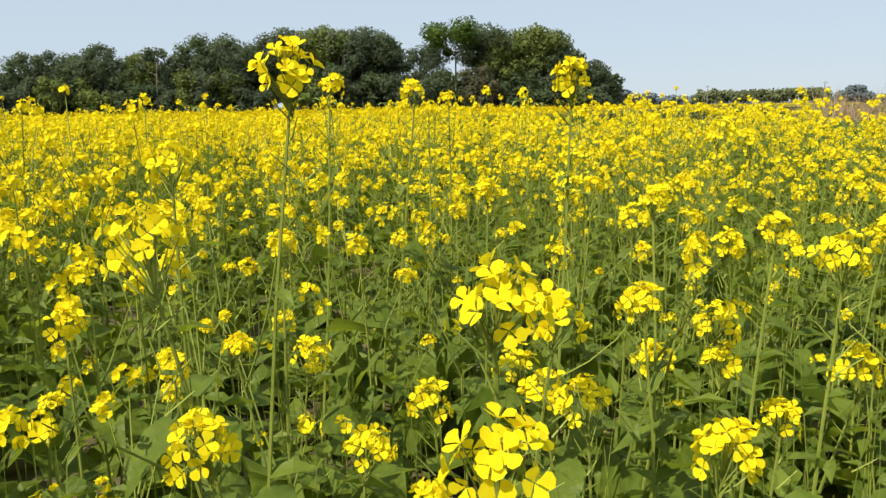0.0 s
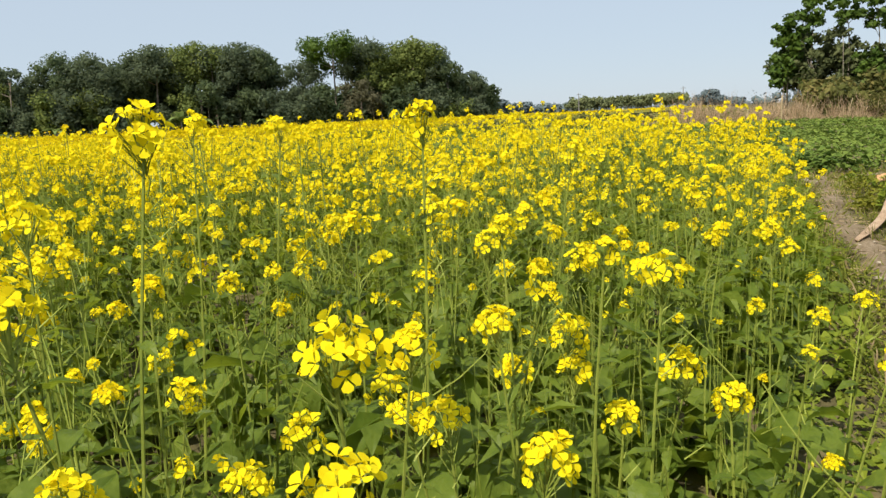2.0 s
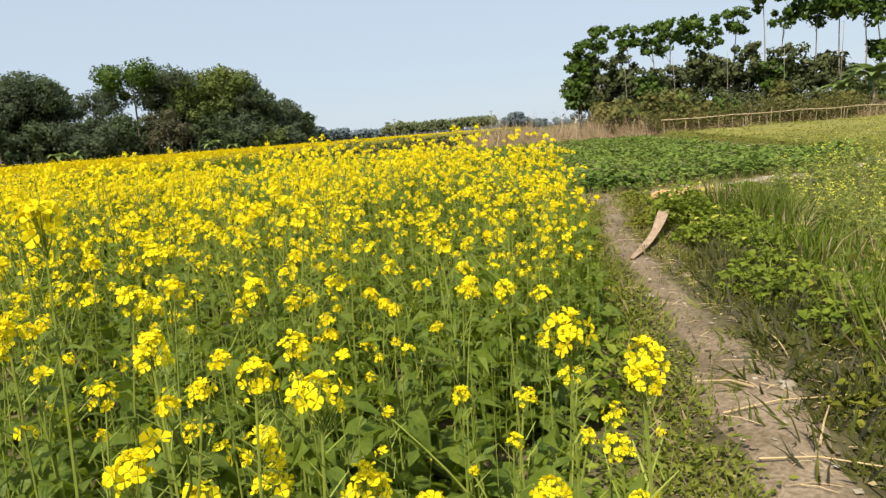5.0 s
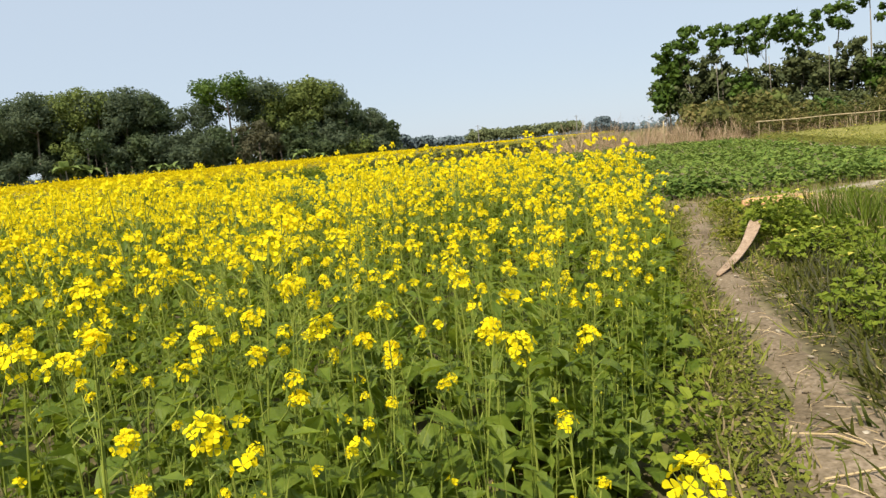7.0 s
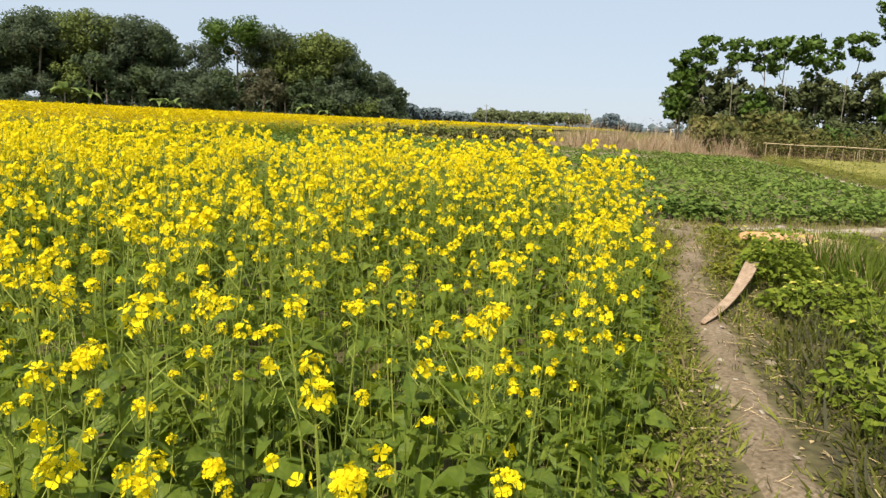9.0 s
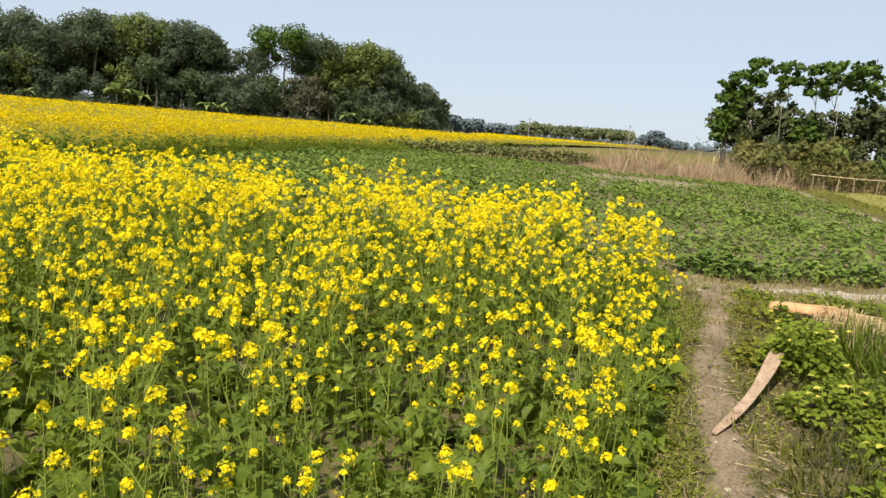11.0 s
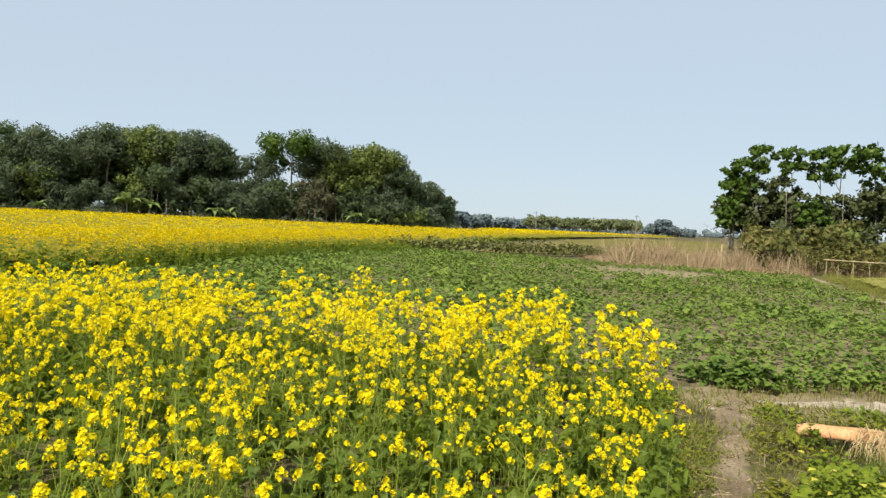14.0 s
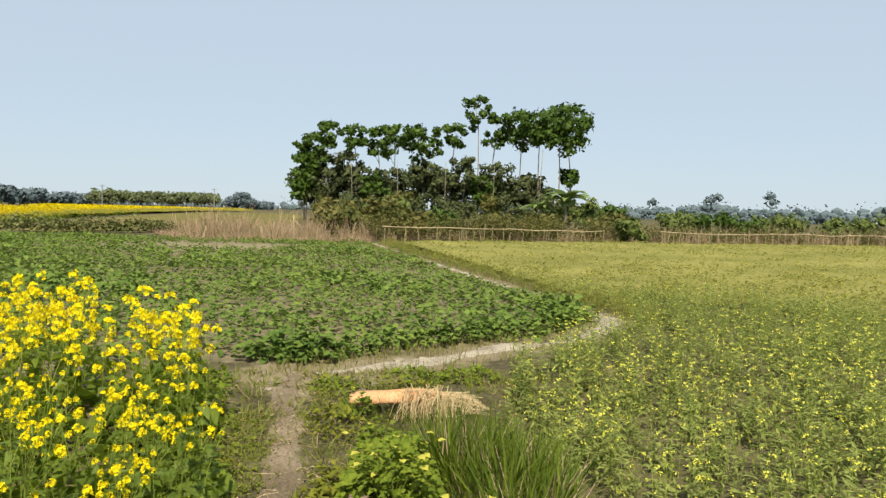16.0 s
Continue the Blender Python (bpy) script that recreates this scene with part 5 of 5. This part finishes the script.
P = field([(13.2, 26.6), (15.2, 23.8), (18.8, 21.9), (20.4, 23.2), (22.5, 26.5), (14.5, 34.5)], 11)
stuff("dry_thatch", strewn(THATCH, on_ground(P), rng.uniform(0.5, 1.0, len(P)), 0.5), [DRY], "flattened pale dead grass on the ground", "dry grass")


def pole(name, x, y, h, r, label, category, group, lean=3.0, mat=BAMBOO):
    ob = new(name, mesh(name, tube(bent(G, (0, 0, -0.1), (0, 0, h), 0.012, 5), r, r * 0.8, 7), [mat], True))
    ob.matrix_basis = pose(x, y, float(ground_z(x, y)), G.uniform(-lean, lean), G.uniform(-lean, lean), 0)
    return tagged(ob, label, category, group)


pole("stake", 16.45, 23.85, 1.12, 0.032, "pale upright bamboo stake in dry grass", "stake", "stakes in the dry grass", 3)
for x, y, h in ((15.4, 24.6, 0.7), (14.3, 26.0, 0.8), (17.4, 23.6, 0.7), (18.9, 23.0, 0.9), (13.9, 26.8, 0.7), (20.2, 22.9, 0.8)):
    pole("stick", x, y, h, 0.014, "thin dry stick leaning in the dead grass", "stick", "sticks in the dry grass", 28)


def fence(ends, h, label):
    (x0, y0), (x1, y1) = ends
    L = math.hypot(x1 - x0, y1 - y0)
    ob = thing("bamboo_fence", (x0, y0, 0), label, "fence", "bamboo fences")
    d = np.array([(x1 - x0) / L, (y1 - y0) / L])
    s = 0.1
    while s < L:
        px, py = d * s
        lean = G.uniform(-0.10, 0.10)
        hh = h * G.uniform(0.72, 1.05) if G.random() > 0.06 else h * 1.3
        part("post", tube([(px, py, -0.08), (px + lean * 0.5 * d[0], py + lean * 0.5 * d[1], hh * 0.5), (px + lean * d[0], py + lean * d[1], hh)], 0.015, 0.011, 5), BAMBOO, ob)
        s += G.choice((0.12, 0.4, 0.55, 0.8)) * G.uniform(0.8, 1.2)
    z, s = h * 0.98, 0.0
    while s < L - 0.5:
        e = min(L, s + G.uniform(2.0, 4.0))
        z2 = h * G.uniform(0.84, 1.04)
        a, b = d * s, d * e
        m = (a + b) / 2
        part("rail", tube([(a[0] - 0.04 * d[1], a[1] + 0.04 * d[0], z), (m[0], m[1], (z + z2) / 2 - G.uniform(0.0, 0.08)), (b[0] + 0.04 * d[1], b[1] - 0.04 * d[0], z2)], 0.028, 0.019, 6), BAMBOO, ob)
        z = z2
        s = e - 0.3
    return ob


fence(((20.6, 22.9), (26.5, 20.4)), 0.72, "low weathered bamboo pole fence along the field")
fence(((26.5, 20.4), (32.0, 18.3)), 0.72, "low weathered bamboo pole fence along the field")
fence(((34.2, 16.2), (44.8, 12.2)), 0.74, "low weathered bamboo pole fence before bushes")
fence(((44.8, 12.2), (54.0, 6.5)), 0.72, "low weathered bamboo pole fence before bushes")

P = field([(9.6, 35.0), (16.0, 35.2), (22.6, 31.4), (30.0, 46.0), (22.0, 58.0), (14.8, 46.6)], 2.2)
stuff("dull_growth", strewn(REEDS, on_ground(P), rng.uniform(0.25, 0.55, len(P)), 0.5), [DRY, HEDGE], "dull dry weeds behind the reeds", "dry grass")
# weeds behind the fence
BANK = [(20.4, 23.6), (26.8, 21.2), (32.5, 19.0), (34.6, 17.0), (45.2, 13.0), (54.6, 7.2), (57, 10.5), (46.8, 16.8), (36.8, 21.5), (28.6, 25.6), (22.6, 28.6)]
BRUSH = [leafy(G, 46, 0.45, G.uniform(1.1, 1.6), 0.24, 0.09, 1, 0, 1.0) for _ in range(7)]
P = field(BANK, 3.6)
stuff("fence_brush", strewn(BRUSH, on_ground(P), rng.uniform(0.60, 1.2, len(P)) * np.where(P[:, 0] > 34, 0.72, 1.0), 0.15), [HEDGE], "olive and brown brushwood growing behind the fence", "brush")
P = field(BANK, 3)
stuff("fence_reeds", strewn(REEDS, on_ground(P), rng.uniform(0.7, 1.2, len(P)), 0.3), [DRY, HEDGE], "dry reeds among the brush behind the fence", "dry grass")

# low growth along the foot of the wood
P = field([(-80, 94.2), (24, 94.2), (24, 96.4), (-80, 96.4)], 2.2)
stuff("wood_undergrowth", strewn(BRUSH, on_ground(P), rng.uniform(0.9, 1.7, len(P)), 0.15), [TREE_LEAF], "low dark undergrowth along the foot of the wood", "brush")

# ---- trees ----
G.seed(17)
def blob(g, c, r, n, size, flat=0.8):
    out = []
    rg = np.random.default_rng(g.randrange(10 ** 6))
    n = int(n * min(2.6, max(0.7, (r / 1.1) ** 1.6))) if size < 1 else n
    D = rg.normal(0, 1, (n, 3))
    D /= np.linalg.norm(D, axis=1)[:, None]
    C = np.asarray(c) + D * (r * rg.uniform(0.66, 1.18, n))[:, None] * np.array([1, 1, flat])
    N = D + rg.normal(0, 0.6, (n, 3)) + np.array([0, 0, 0.25])
    N /= np.linalg.norm(N, axis=1)[:, None]
    U = np.cross(N, rg.normal(0, 1, (n, 3)))
    U /= np.linalg.norm(U, axis=1)[:, None]
    W = np.cross(N, U)
    s = (size * rg.uniform(0.55, 1.25, n))[:, None]
    V = np.stack([C - U * s, C - W * s * 0.6, C + U * s, C + W * s * 0.6 - N * s * 0.2], 1).reshape(-1, 3)
    b = np.arange(n)[:, None] * 4
    T = np.concatenate([b + [0, 1, 2], b + [0, 2, 3]])
    out.append((V, T, np.zeros(len(T), int)))
    bm = bmesh.new()
    bmesh.ops.create_icosphere(bm, subdivisions=1, radius=r * 0.52)
    v = np.array([x.co[:] for x in bm.verts]) * np.array([1, 1, flat]) * rg.uniform(0.8, 1.15, (len(bm.verts), 1)) + np.asarray(c)
    t = np.array([[x.index for x in f.verts] for f in bm.faces])
    bm.free()
    out.append((v, t, np.zeros(len(t), int)))
    return join(out)


def tree(x, y, h, width, base, n_blobs, label, leaf_mat, bark=BARK, per=70, size=0.34, trunk=0.16, group="trees", category="tree", br=(0.16, 0.24), lean=0.04, spread=1.0):
    """base: share of the height below the crown."""
    g = G
    ob = thing("tree", (x, y, 0), label, category, group)
    top = h * (base + (1 - base) * 0.45)
    line = bent(g, (0, 0, -0.2), (g.uniform(-lean, lean) * h, g.uniform(-lean, lean) * h, top), 0.03 * h, 6)
    part("trunk", tube(line, trunk, trunk * 0.45, 7), bark, ob, smooth=True)
    crown, limbs = [], []
    ch = h * (1 - base)
    for k in range(n_blobs):
        r = width * g.uniform(*br)
        if k == 0:
            c = np.array([line[-1][0], line[-1][1], h - r * 0.8])
        else:
            a = k * 2.4 + g.uniform(-0.4, 0.4)
            s = max(0.0, (k - 3) / n_blobs) ** 0.8
            rr = width * 0.5 * math.sqrt(g.uniform(0.15, 1)) * spread - r * 0.4
            zz = h - r * 0.8 - ch * (0.05 + 0.8 * s) * g.uniform(0.55, 1.0)
            c = np.array([line[-1][0] + rr * math.cos(a), line[-1][1] + rr * math.sin(a), max(zz, h * base * 0.95 + r * 0.2)])
        crown.append(blob(g, c, r, per, size))
        if k % 3 == 0:
            limbs.append(tube(bent(g, line[-2] if c[2] < line[-1][2] else line[-1], c, 0.05 * h, 4), trunk * 0.35, trunk * 0.12, 5))
    part("crown", join(crown), leaf_mat, ob)
    for l in limbs:
        part("limb", l, bark, ob)
    return ob


def shrub(x, y, h, w, mat, label, group, per=60, size=0.28, n=5, br=(0.26, 0.38)):
    ob = thing("shrub", (x, y, 0), label, "shrub", group)
    bl = []
    for k in range(n):
        r = w * G.uniform(*br)
        a = G.uniform(0, 6.28)
        q = w * (0.66 - br[1]) * 1.25 * G.random()
        bl.append(blob(G, (q * math.cos(a), q * math.sin(a), max(r * 0.6, (h - r * 0.8) * G.uniform(0.35, 1) if k else h - r * 0.8)), r, per, size))
    part("foliage", join(bl), mat, ob)
    part("stem", tube([(0, 0, -0.1), (0.05, 0, h * 0.6)], 0.05, 0.02, 5), BARK, ob)


# the dark wood along the back of the field: place along its front, height
WOOD = [(-74, 10.2), (-67, 9.2), (-61.0, 9.7), (-57.1, 9.9), (-52.6, 9.2), (-47.8, 10.3), (-44.0, 9.2), (-40.5, 8.8), (-37.8, 9.2), (-34.6, 11.4), (-31.0, 11.1), (-26.6, 10.7), (-22.8, 11.9), (-17.6, 12.1), (-14.9, 10.4), (-12.2, 11.9), (-8.3, 11.0), (-3.8, 9.6),
        (1.1, 13.2), (4.5, 12.5), (7.5, 11.7), (12.0, 12.4), (14.9, 11.8), (17.4, 9.2), (20.6, 7.6), (23.6, 5.8)]
for k, (x, h) in enumerate(WOOD):
    h *= 1.06 if x < 0 else 1.0
    w = h * G.uniform(0.5, 0.66)
    kind = TREE_LIGHT if k == 21 else GROVE_LEAF if k == 18 else (TREE_LEAF, GREY_LEAF, TREE_LEAF, GREY_LEAF, TREE_LEAF, GREY_LEAF, TREE_LIGHT)[k % 7]
    if k in (7, 14):
        tree(x, 99.5, h + 0.8, h * 0.55, 0.62, 10, "open-crowned slim tree standing out of the wood", GREY_LEAF, group="trees of the wood", per=90, size=0.24, trunk=0.13, br=(0.12, 0.2), spread=1.2)
    elif k == 18:
        tree(x, 99.5, h, 9.2, 0.66, 15, "umbrella-crowned tall tree with green foliage", kind, group="trees of the wood", per=190, size=0.19, trunk=0.17, br=(0.12, 0.19), spread=1.1)
    elif h > 12.3:
        tree(x, 101 + G.uniform(-1, 1), h, h * 0.66, 0.5, 18, "broad-crowned tall tree with green foliage", kind, group="trees of the wood", per=210, size=0.19, trunk=0.2)
    else:
        tree(x, 101 + G.uniform(-1.5, 4), h, w, 0.14, 26, "dense green tree in the wood behind the field", kind, BARK, group="trees of the wood", per=165, size=0.17, trunk=0.13, br=(0.13, 0.24), spread=1.15)
    # the second row closes the wood
    if k in (16, 17, 18):
        continue
    tree(x + G.uniform(1, 3), 107 + G.uniform(-1, 3), h * G.uniform(0.78, 0.97), w * 1.15, 0.1, 12, "dark tree deeper in the wood", (TREE_LEAF, GREY_LEAF)[k % 2], group="trees of the wood", per=42, size=0.55, trunk=0.18, br=(0.2, 0.3))
for k in range(42):
    x = -80 + 2.5 * k
    shrub(x, 112 + G.uniform(-1, 1), 6.5 if x < 18 else 4.5, 5.5, TREE_LEAF, "dark thicket closing the back of the wood", "thickets of the wood", 20, 0.7, 5)
x = -78.0
while x < 22:
    h = G.uniform(4.2, 7.4) * (1 if x < 15 else 0.8)
    brown = 1.5 < x < 8
    if brown:
        h = 6.8 + G.uniform(-0.8, 0.6)
    shrub(x, 96.5 + G.uniform(-1, 1.5), h, G.uniform(3.8, 5.2), BROWN_LEAF if brown else G.choice((TREE_LEAF, GREY_LEAF, TREE_LEAF, GREY_LEAF, TREE_LIGHT)), "dull brownish bare-looking shrub before the wood" if brown else "dense dark shrub at the foot of the wood", "shrubs of the wood", 120 if brown else 105, 0.20 if brown else 0.22, 9, (0.16, 0.30))
    x += G.uniform(2.2, 3.4)
for x, y, h in ((29, 122, 4.2), (32, 125, 3.8), (35.5, 128, 3.0), (26, 112, 4.4)):
    tree(x, y, h, h * 0.9, 0.12, 9, "small hazy tree past the end of the wood", HAZED_LEAF, group="trees of the wood", per=60, size=0.4)


def banana(x, y, h, n=8, label="banana plant with pale arching ragged leaves"):
    ob = thing("banana_plant", (x, y, 0), label, "banana plant", "banana plants")
    part("stem", tube([(0, 0, -0.1), (0.03, 0, h * 0.3), (0, 0.03, h * 0.55)], 0.13, 0.07, 8), PALE_BARK, ob, smooth=True)
    for k in range(n):
        a = 6.283 * k / n + G.uniform(-0.3, 0.3)
        L = h * G.uniform(0.5, 0.72)
        part("leaf", placed(leaf(L, L * 0.36, 6, G.uniform(0.45, 0.85), 0.3, lobed=0.3, g=G), (0, 0, h * G.uniform(0.48, 0.56)), 1, a, -G.uniform(0.1, 0.6), a), BANANA, ob)


for x, h in ((-45.5, 2.6), (-43.0, 2.2), (-40, 2.4), (-34, 3.0), (-29, 2.6), (-19.0, 4.4), (-16.5, 3.6), (-8.5, 3.0), (-6.8, 2.8), (9.5, 3.2), (12.0, 2.6)):
    banana(x, 94.2 + G.uniform(-0.4, 0.6), h)

# the grove beyond the fence
TALL = [(48.7, 68.4, 9.4, 2.6), (49.4, 67.4, 10.4, 3.0), (50.3, 66.2, 11.9, 3.4), (52.4, 64.2, 11.3, 2.4), (54.4, 62.0, 11.2, 3.2), (55.8, 60.7, 11.6, 3.6), (57.8, 58.6, 11.6, 4.2), (60.1, 56.0, 11.8, 2.6), (62.0, 53.8, 15.0, 2.9), (63.6, 52.4, 12.9, 2.2), (65.4, 50.3, 13.4, 4.4), (67.3, 48.2, 13.8, 6.0), (69.6, 45.8, 14.6, 5.6), (68.4, 47.0, 13.4, 6.0), (69.8, 45.6, 6.9, 1.8)]
for x, y, h, w in TALL:
    big = w > 4
    tree(x, y, h, w, G.uniform(0.48, 0.62) if not big else 0.56, 22 if big else 13, "slim pale-trunked tree with a high bright green crown", GROVE_LEAF, PALE_BARK, 52, 0.30, 0.10, "slim trees of the grove", br=(0.10, 0.20) if big else (0.13, 0.24), lean=0.05, spread=1.25)
UNDER = [(48.5, 68.9, 7.4), (48.9, 68.3, 6.2), (49.3, 68.0, 8.0), (50.4, 66.8, 8.1), (51.4, 65.2, 8.1), (52.8, 63.8, 7.6), (54.2, 62.2, 7.2), (56.0, 60.4, 7.6), (57.6, 58.6, 7.5), (59.4, 56.8, 7.3), (61.1, 54.9, 8.1), (62.8, 53.0, 7.2), (64.2, 51.6, 7.6), (66.1, 49.7, 7.3)]
for x, y, h in UNDER:
    tree(x + G.uniform(-0.5, 0.5), y + G.uniform(-0.5, 0.5), h * (1.12 if x < 52 else 1.0) + G.uniform(-1.4, 0.5), G.uniform(3.2, 4.4), 0.10 if x < 53 else G.uniform(0.15, 0.3), 20, "bushy young tree with dark green leaves in the grove", GROVE_LEAF if G.random() < 0.4 else GROVE_DARK, PALE_BARK, 55, 0.27, 0.08, "bushy trees of the grove", br=(0.11, 0.22))
for k in range(14):
    s = k / 13
    tree(49.8 + 19 * s, 70.2 - 21.5 * s, G.uniform(4.8, 6.8), 3.6, 0.10, 10, "dark bushy tree at the back of the grove", GROVE_DARK, PALE_BARK, 50, 0.34, 0.08, "bushy trees of the grove", br=(0.22, 0.32))
for k in range(5):
    s = 0.2 + 0.8 * k / 4
    pole("sapling_trunk", 46.8 + 19 * s + G.uniform(-0.4, 0.4), 66.6 - 19 * s + G.uniform(-0.8, 0.2), G.uniform(6.5, 9), 0.035, "slim pale bare trunk at the front of the grove", "tree trunk", "bare trunks of the grove", 3, PALE_BARK)
for k in range(13):
    s = k / 12
    shrub(48.6 + 19 * s + G.uniform(-0.6, 0.6), 65.0 - 19.5 * s + G.uniform(-1, 0.5), G.uniform(2.4, 4.2), 3.4, GROVE_DARK if k % 4 else HEDGE, "dark undergrowth shrub at the foot of the grove", "undergrowth of the grove", 80, 0.22, 8, (0.2, 0.32))
banana(54.8, 36.2, 5.2, 15)
banana(56.8, 35.2, 3.6, 12)
banana(53.4, 38.0, 3.6, 12)
banana(55.6, 37.4, 3.0, 10)
# shrubs between fence and grove
for x, y, h, w in ((21.5, 27.5, 1.9, 2.6), (23.4, 27.0, 2.3, 2.8), (25.0, 27.8, 2.2, 2.6), (20.4, 26.0, 1.5, 2.0), (24.5, 25.2, 1.7, 2.2), (28, 26.5, 1.6, 2.4), (31, 25.0, 1.6, 2.6), (34.5, 23.5, 1.5, 2.6), (38.5, 22.0, 1.7, 2.4), (36.0, 19.6, 1.6, 1.8), (33.3, 17.6, 1.4, 1.6), (42.0, 19.0, 2.0, 3.0), (44.2, 18.6, 1.8, 2.4), (46.0, 17.2, 2.1, 2.8), (48.2, 16.2, 1.7, 2.4), (50.0, 15.0, 2.0, 2.8), (52.4, 13.0, 1.8, 2.4), (54.5, 11.5, 2.1, 3.0), (58.5, 8.0, 2.6, 3.4), (62, 4, 2.4, 3.6), (39.8, 24.6, 2.6, 2.0), (41.6, 23.6, 2.4, 1.8)):
    shrub(x, y, h, w, HEDGE if x < 40 and G.random() < 0.65 else TREE_LIGHT if G.random() < 0.5 else GROVE_LEAF, "rough green shrub behind the bamboo fence", "shrubs behind the fence", 75, 0.17, 11, (0.15, 0.27))

# ---- the distance ----
# a low plantation with bare stems
for k in range(68):
    s = (k % 34) / 33
    a = radians(20.3 + 8.4 * s + G.uniform(-0.1, 0.1))
    dd = 238 + 11 * (k // 34) + G.uniform(-4, 6)
    x, y = -1.5 + dd * math.sin(a), -2 + dd * math.cos(a)
    ob = thing("plantation_tree", (x, y, 0), "small even-topped tree of a far plantation", "tree", "far plantation")
    part("trunk", tube([(0, 0, -0.1), (0.1, 0, 3.0)], 0.12, 0.08, 5), BARK, ob)
    part("crown", join([blob(G, (G.uniform(-0.8, 0.8), G.uniform(-0.5, 0.5), G.uniform(2.5, 4.7)), G.uniform(1.0, 1.5), 34, 0.45) for _ in range(4)]), PLANTED, ob)
for az_, dd, h, w in ((30.6, 400, 9.2, 9), (29.9, 402, 6.5, 8), (31.3, 400, 6.0, 9), (17.0, 330, 6.5, 9), (18.4, 330, 5.5, 9), (16.0, 300, 5.6, 8), (19.4, 340, 5.0, 8), (32.4, 420, 4.8, 10), (15.2, 260, 6.0, 7)):
    a = radians(az_)
    tree(-1.5 + dd * math.sin(a), -2 + dd * math.cos(a), h, w, 0.1, 9, "far tree on the horizon", HAZED_LEAF, group="far trees", per=40, size=0.9, trunk=0.3, br=(0.2, 0.3))
for az_, dd, h in ((20.9, 225, 6.6), (28.6, 215, 6.5)):
    a = radians(az_)
    x, y = -1.5 + dd * math.sin(a), -2 + dd * math.cos(a)
    ob = thing("power_pole", (x, y, 0), "slim grey concrete power pole standing in the field", "pole", "power poles")
    part("shaft", tube([(0, 0, -0.3), (0, 0, h)], 0.16, 0.10, 7), CONCRETE, ob)
    part("crossarm", tube([(-0.8, 0, h - 0.4), (0.8, 0, h - 0.4)], 0.06, 0.06, 5), CONCRETE, ob)


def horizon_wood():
    """The line of far woods all round, haze in its colour, with an uneven crest."""
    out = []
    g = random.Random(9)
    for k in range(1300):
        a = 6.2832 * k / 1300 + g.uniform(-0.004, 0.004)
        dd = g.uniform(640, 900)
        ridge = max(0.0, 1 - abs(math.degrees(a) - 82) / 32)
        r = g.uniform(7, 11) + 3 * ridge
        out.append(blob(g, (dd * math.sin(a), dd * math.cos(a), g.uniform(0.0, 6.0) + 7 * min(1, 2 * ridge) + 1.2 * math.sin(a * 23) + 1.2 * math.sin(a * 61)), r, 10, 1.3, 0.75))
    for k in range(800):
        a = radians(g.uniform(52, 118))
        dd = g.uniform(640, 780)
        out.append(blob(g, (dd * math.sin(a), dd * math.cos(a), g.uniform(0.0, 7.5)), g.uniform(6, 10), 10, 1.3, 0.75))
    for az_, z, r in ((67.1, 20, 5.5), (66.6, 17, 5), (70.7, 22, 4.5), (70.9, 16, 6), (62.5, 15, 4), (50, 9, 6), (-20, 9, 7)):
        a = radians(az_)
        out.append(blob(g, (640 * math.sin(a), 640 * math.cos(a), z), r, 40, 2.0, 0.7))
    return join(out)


stuff("far_woods", horizon_wood(), [HAZED_LEAF], "hazy grey-green line of distant woods on the horizon", "far woods")
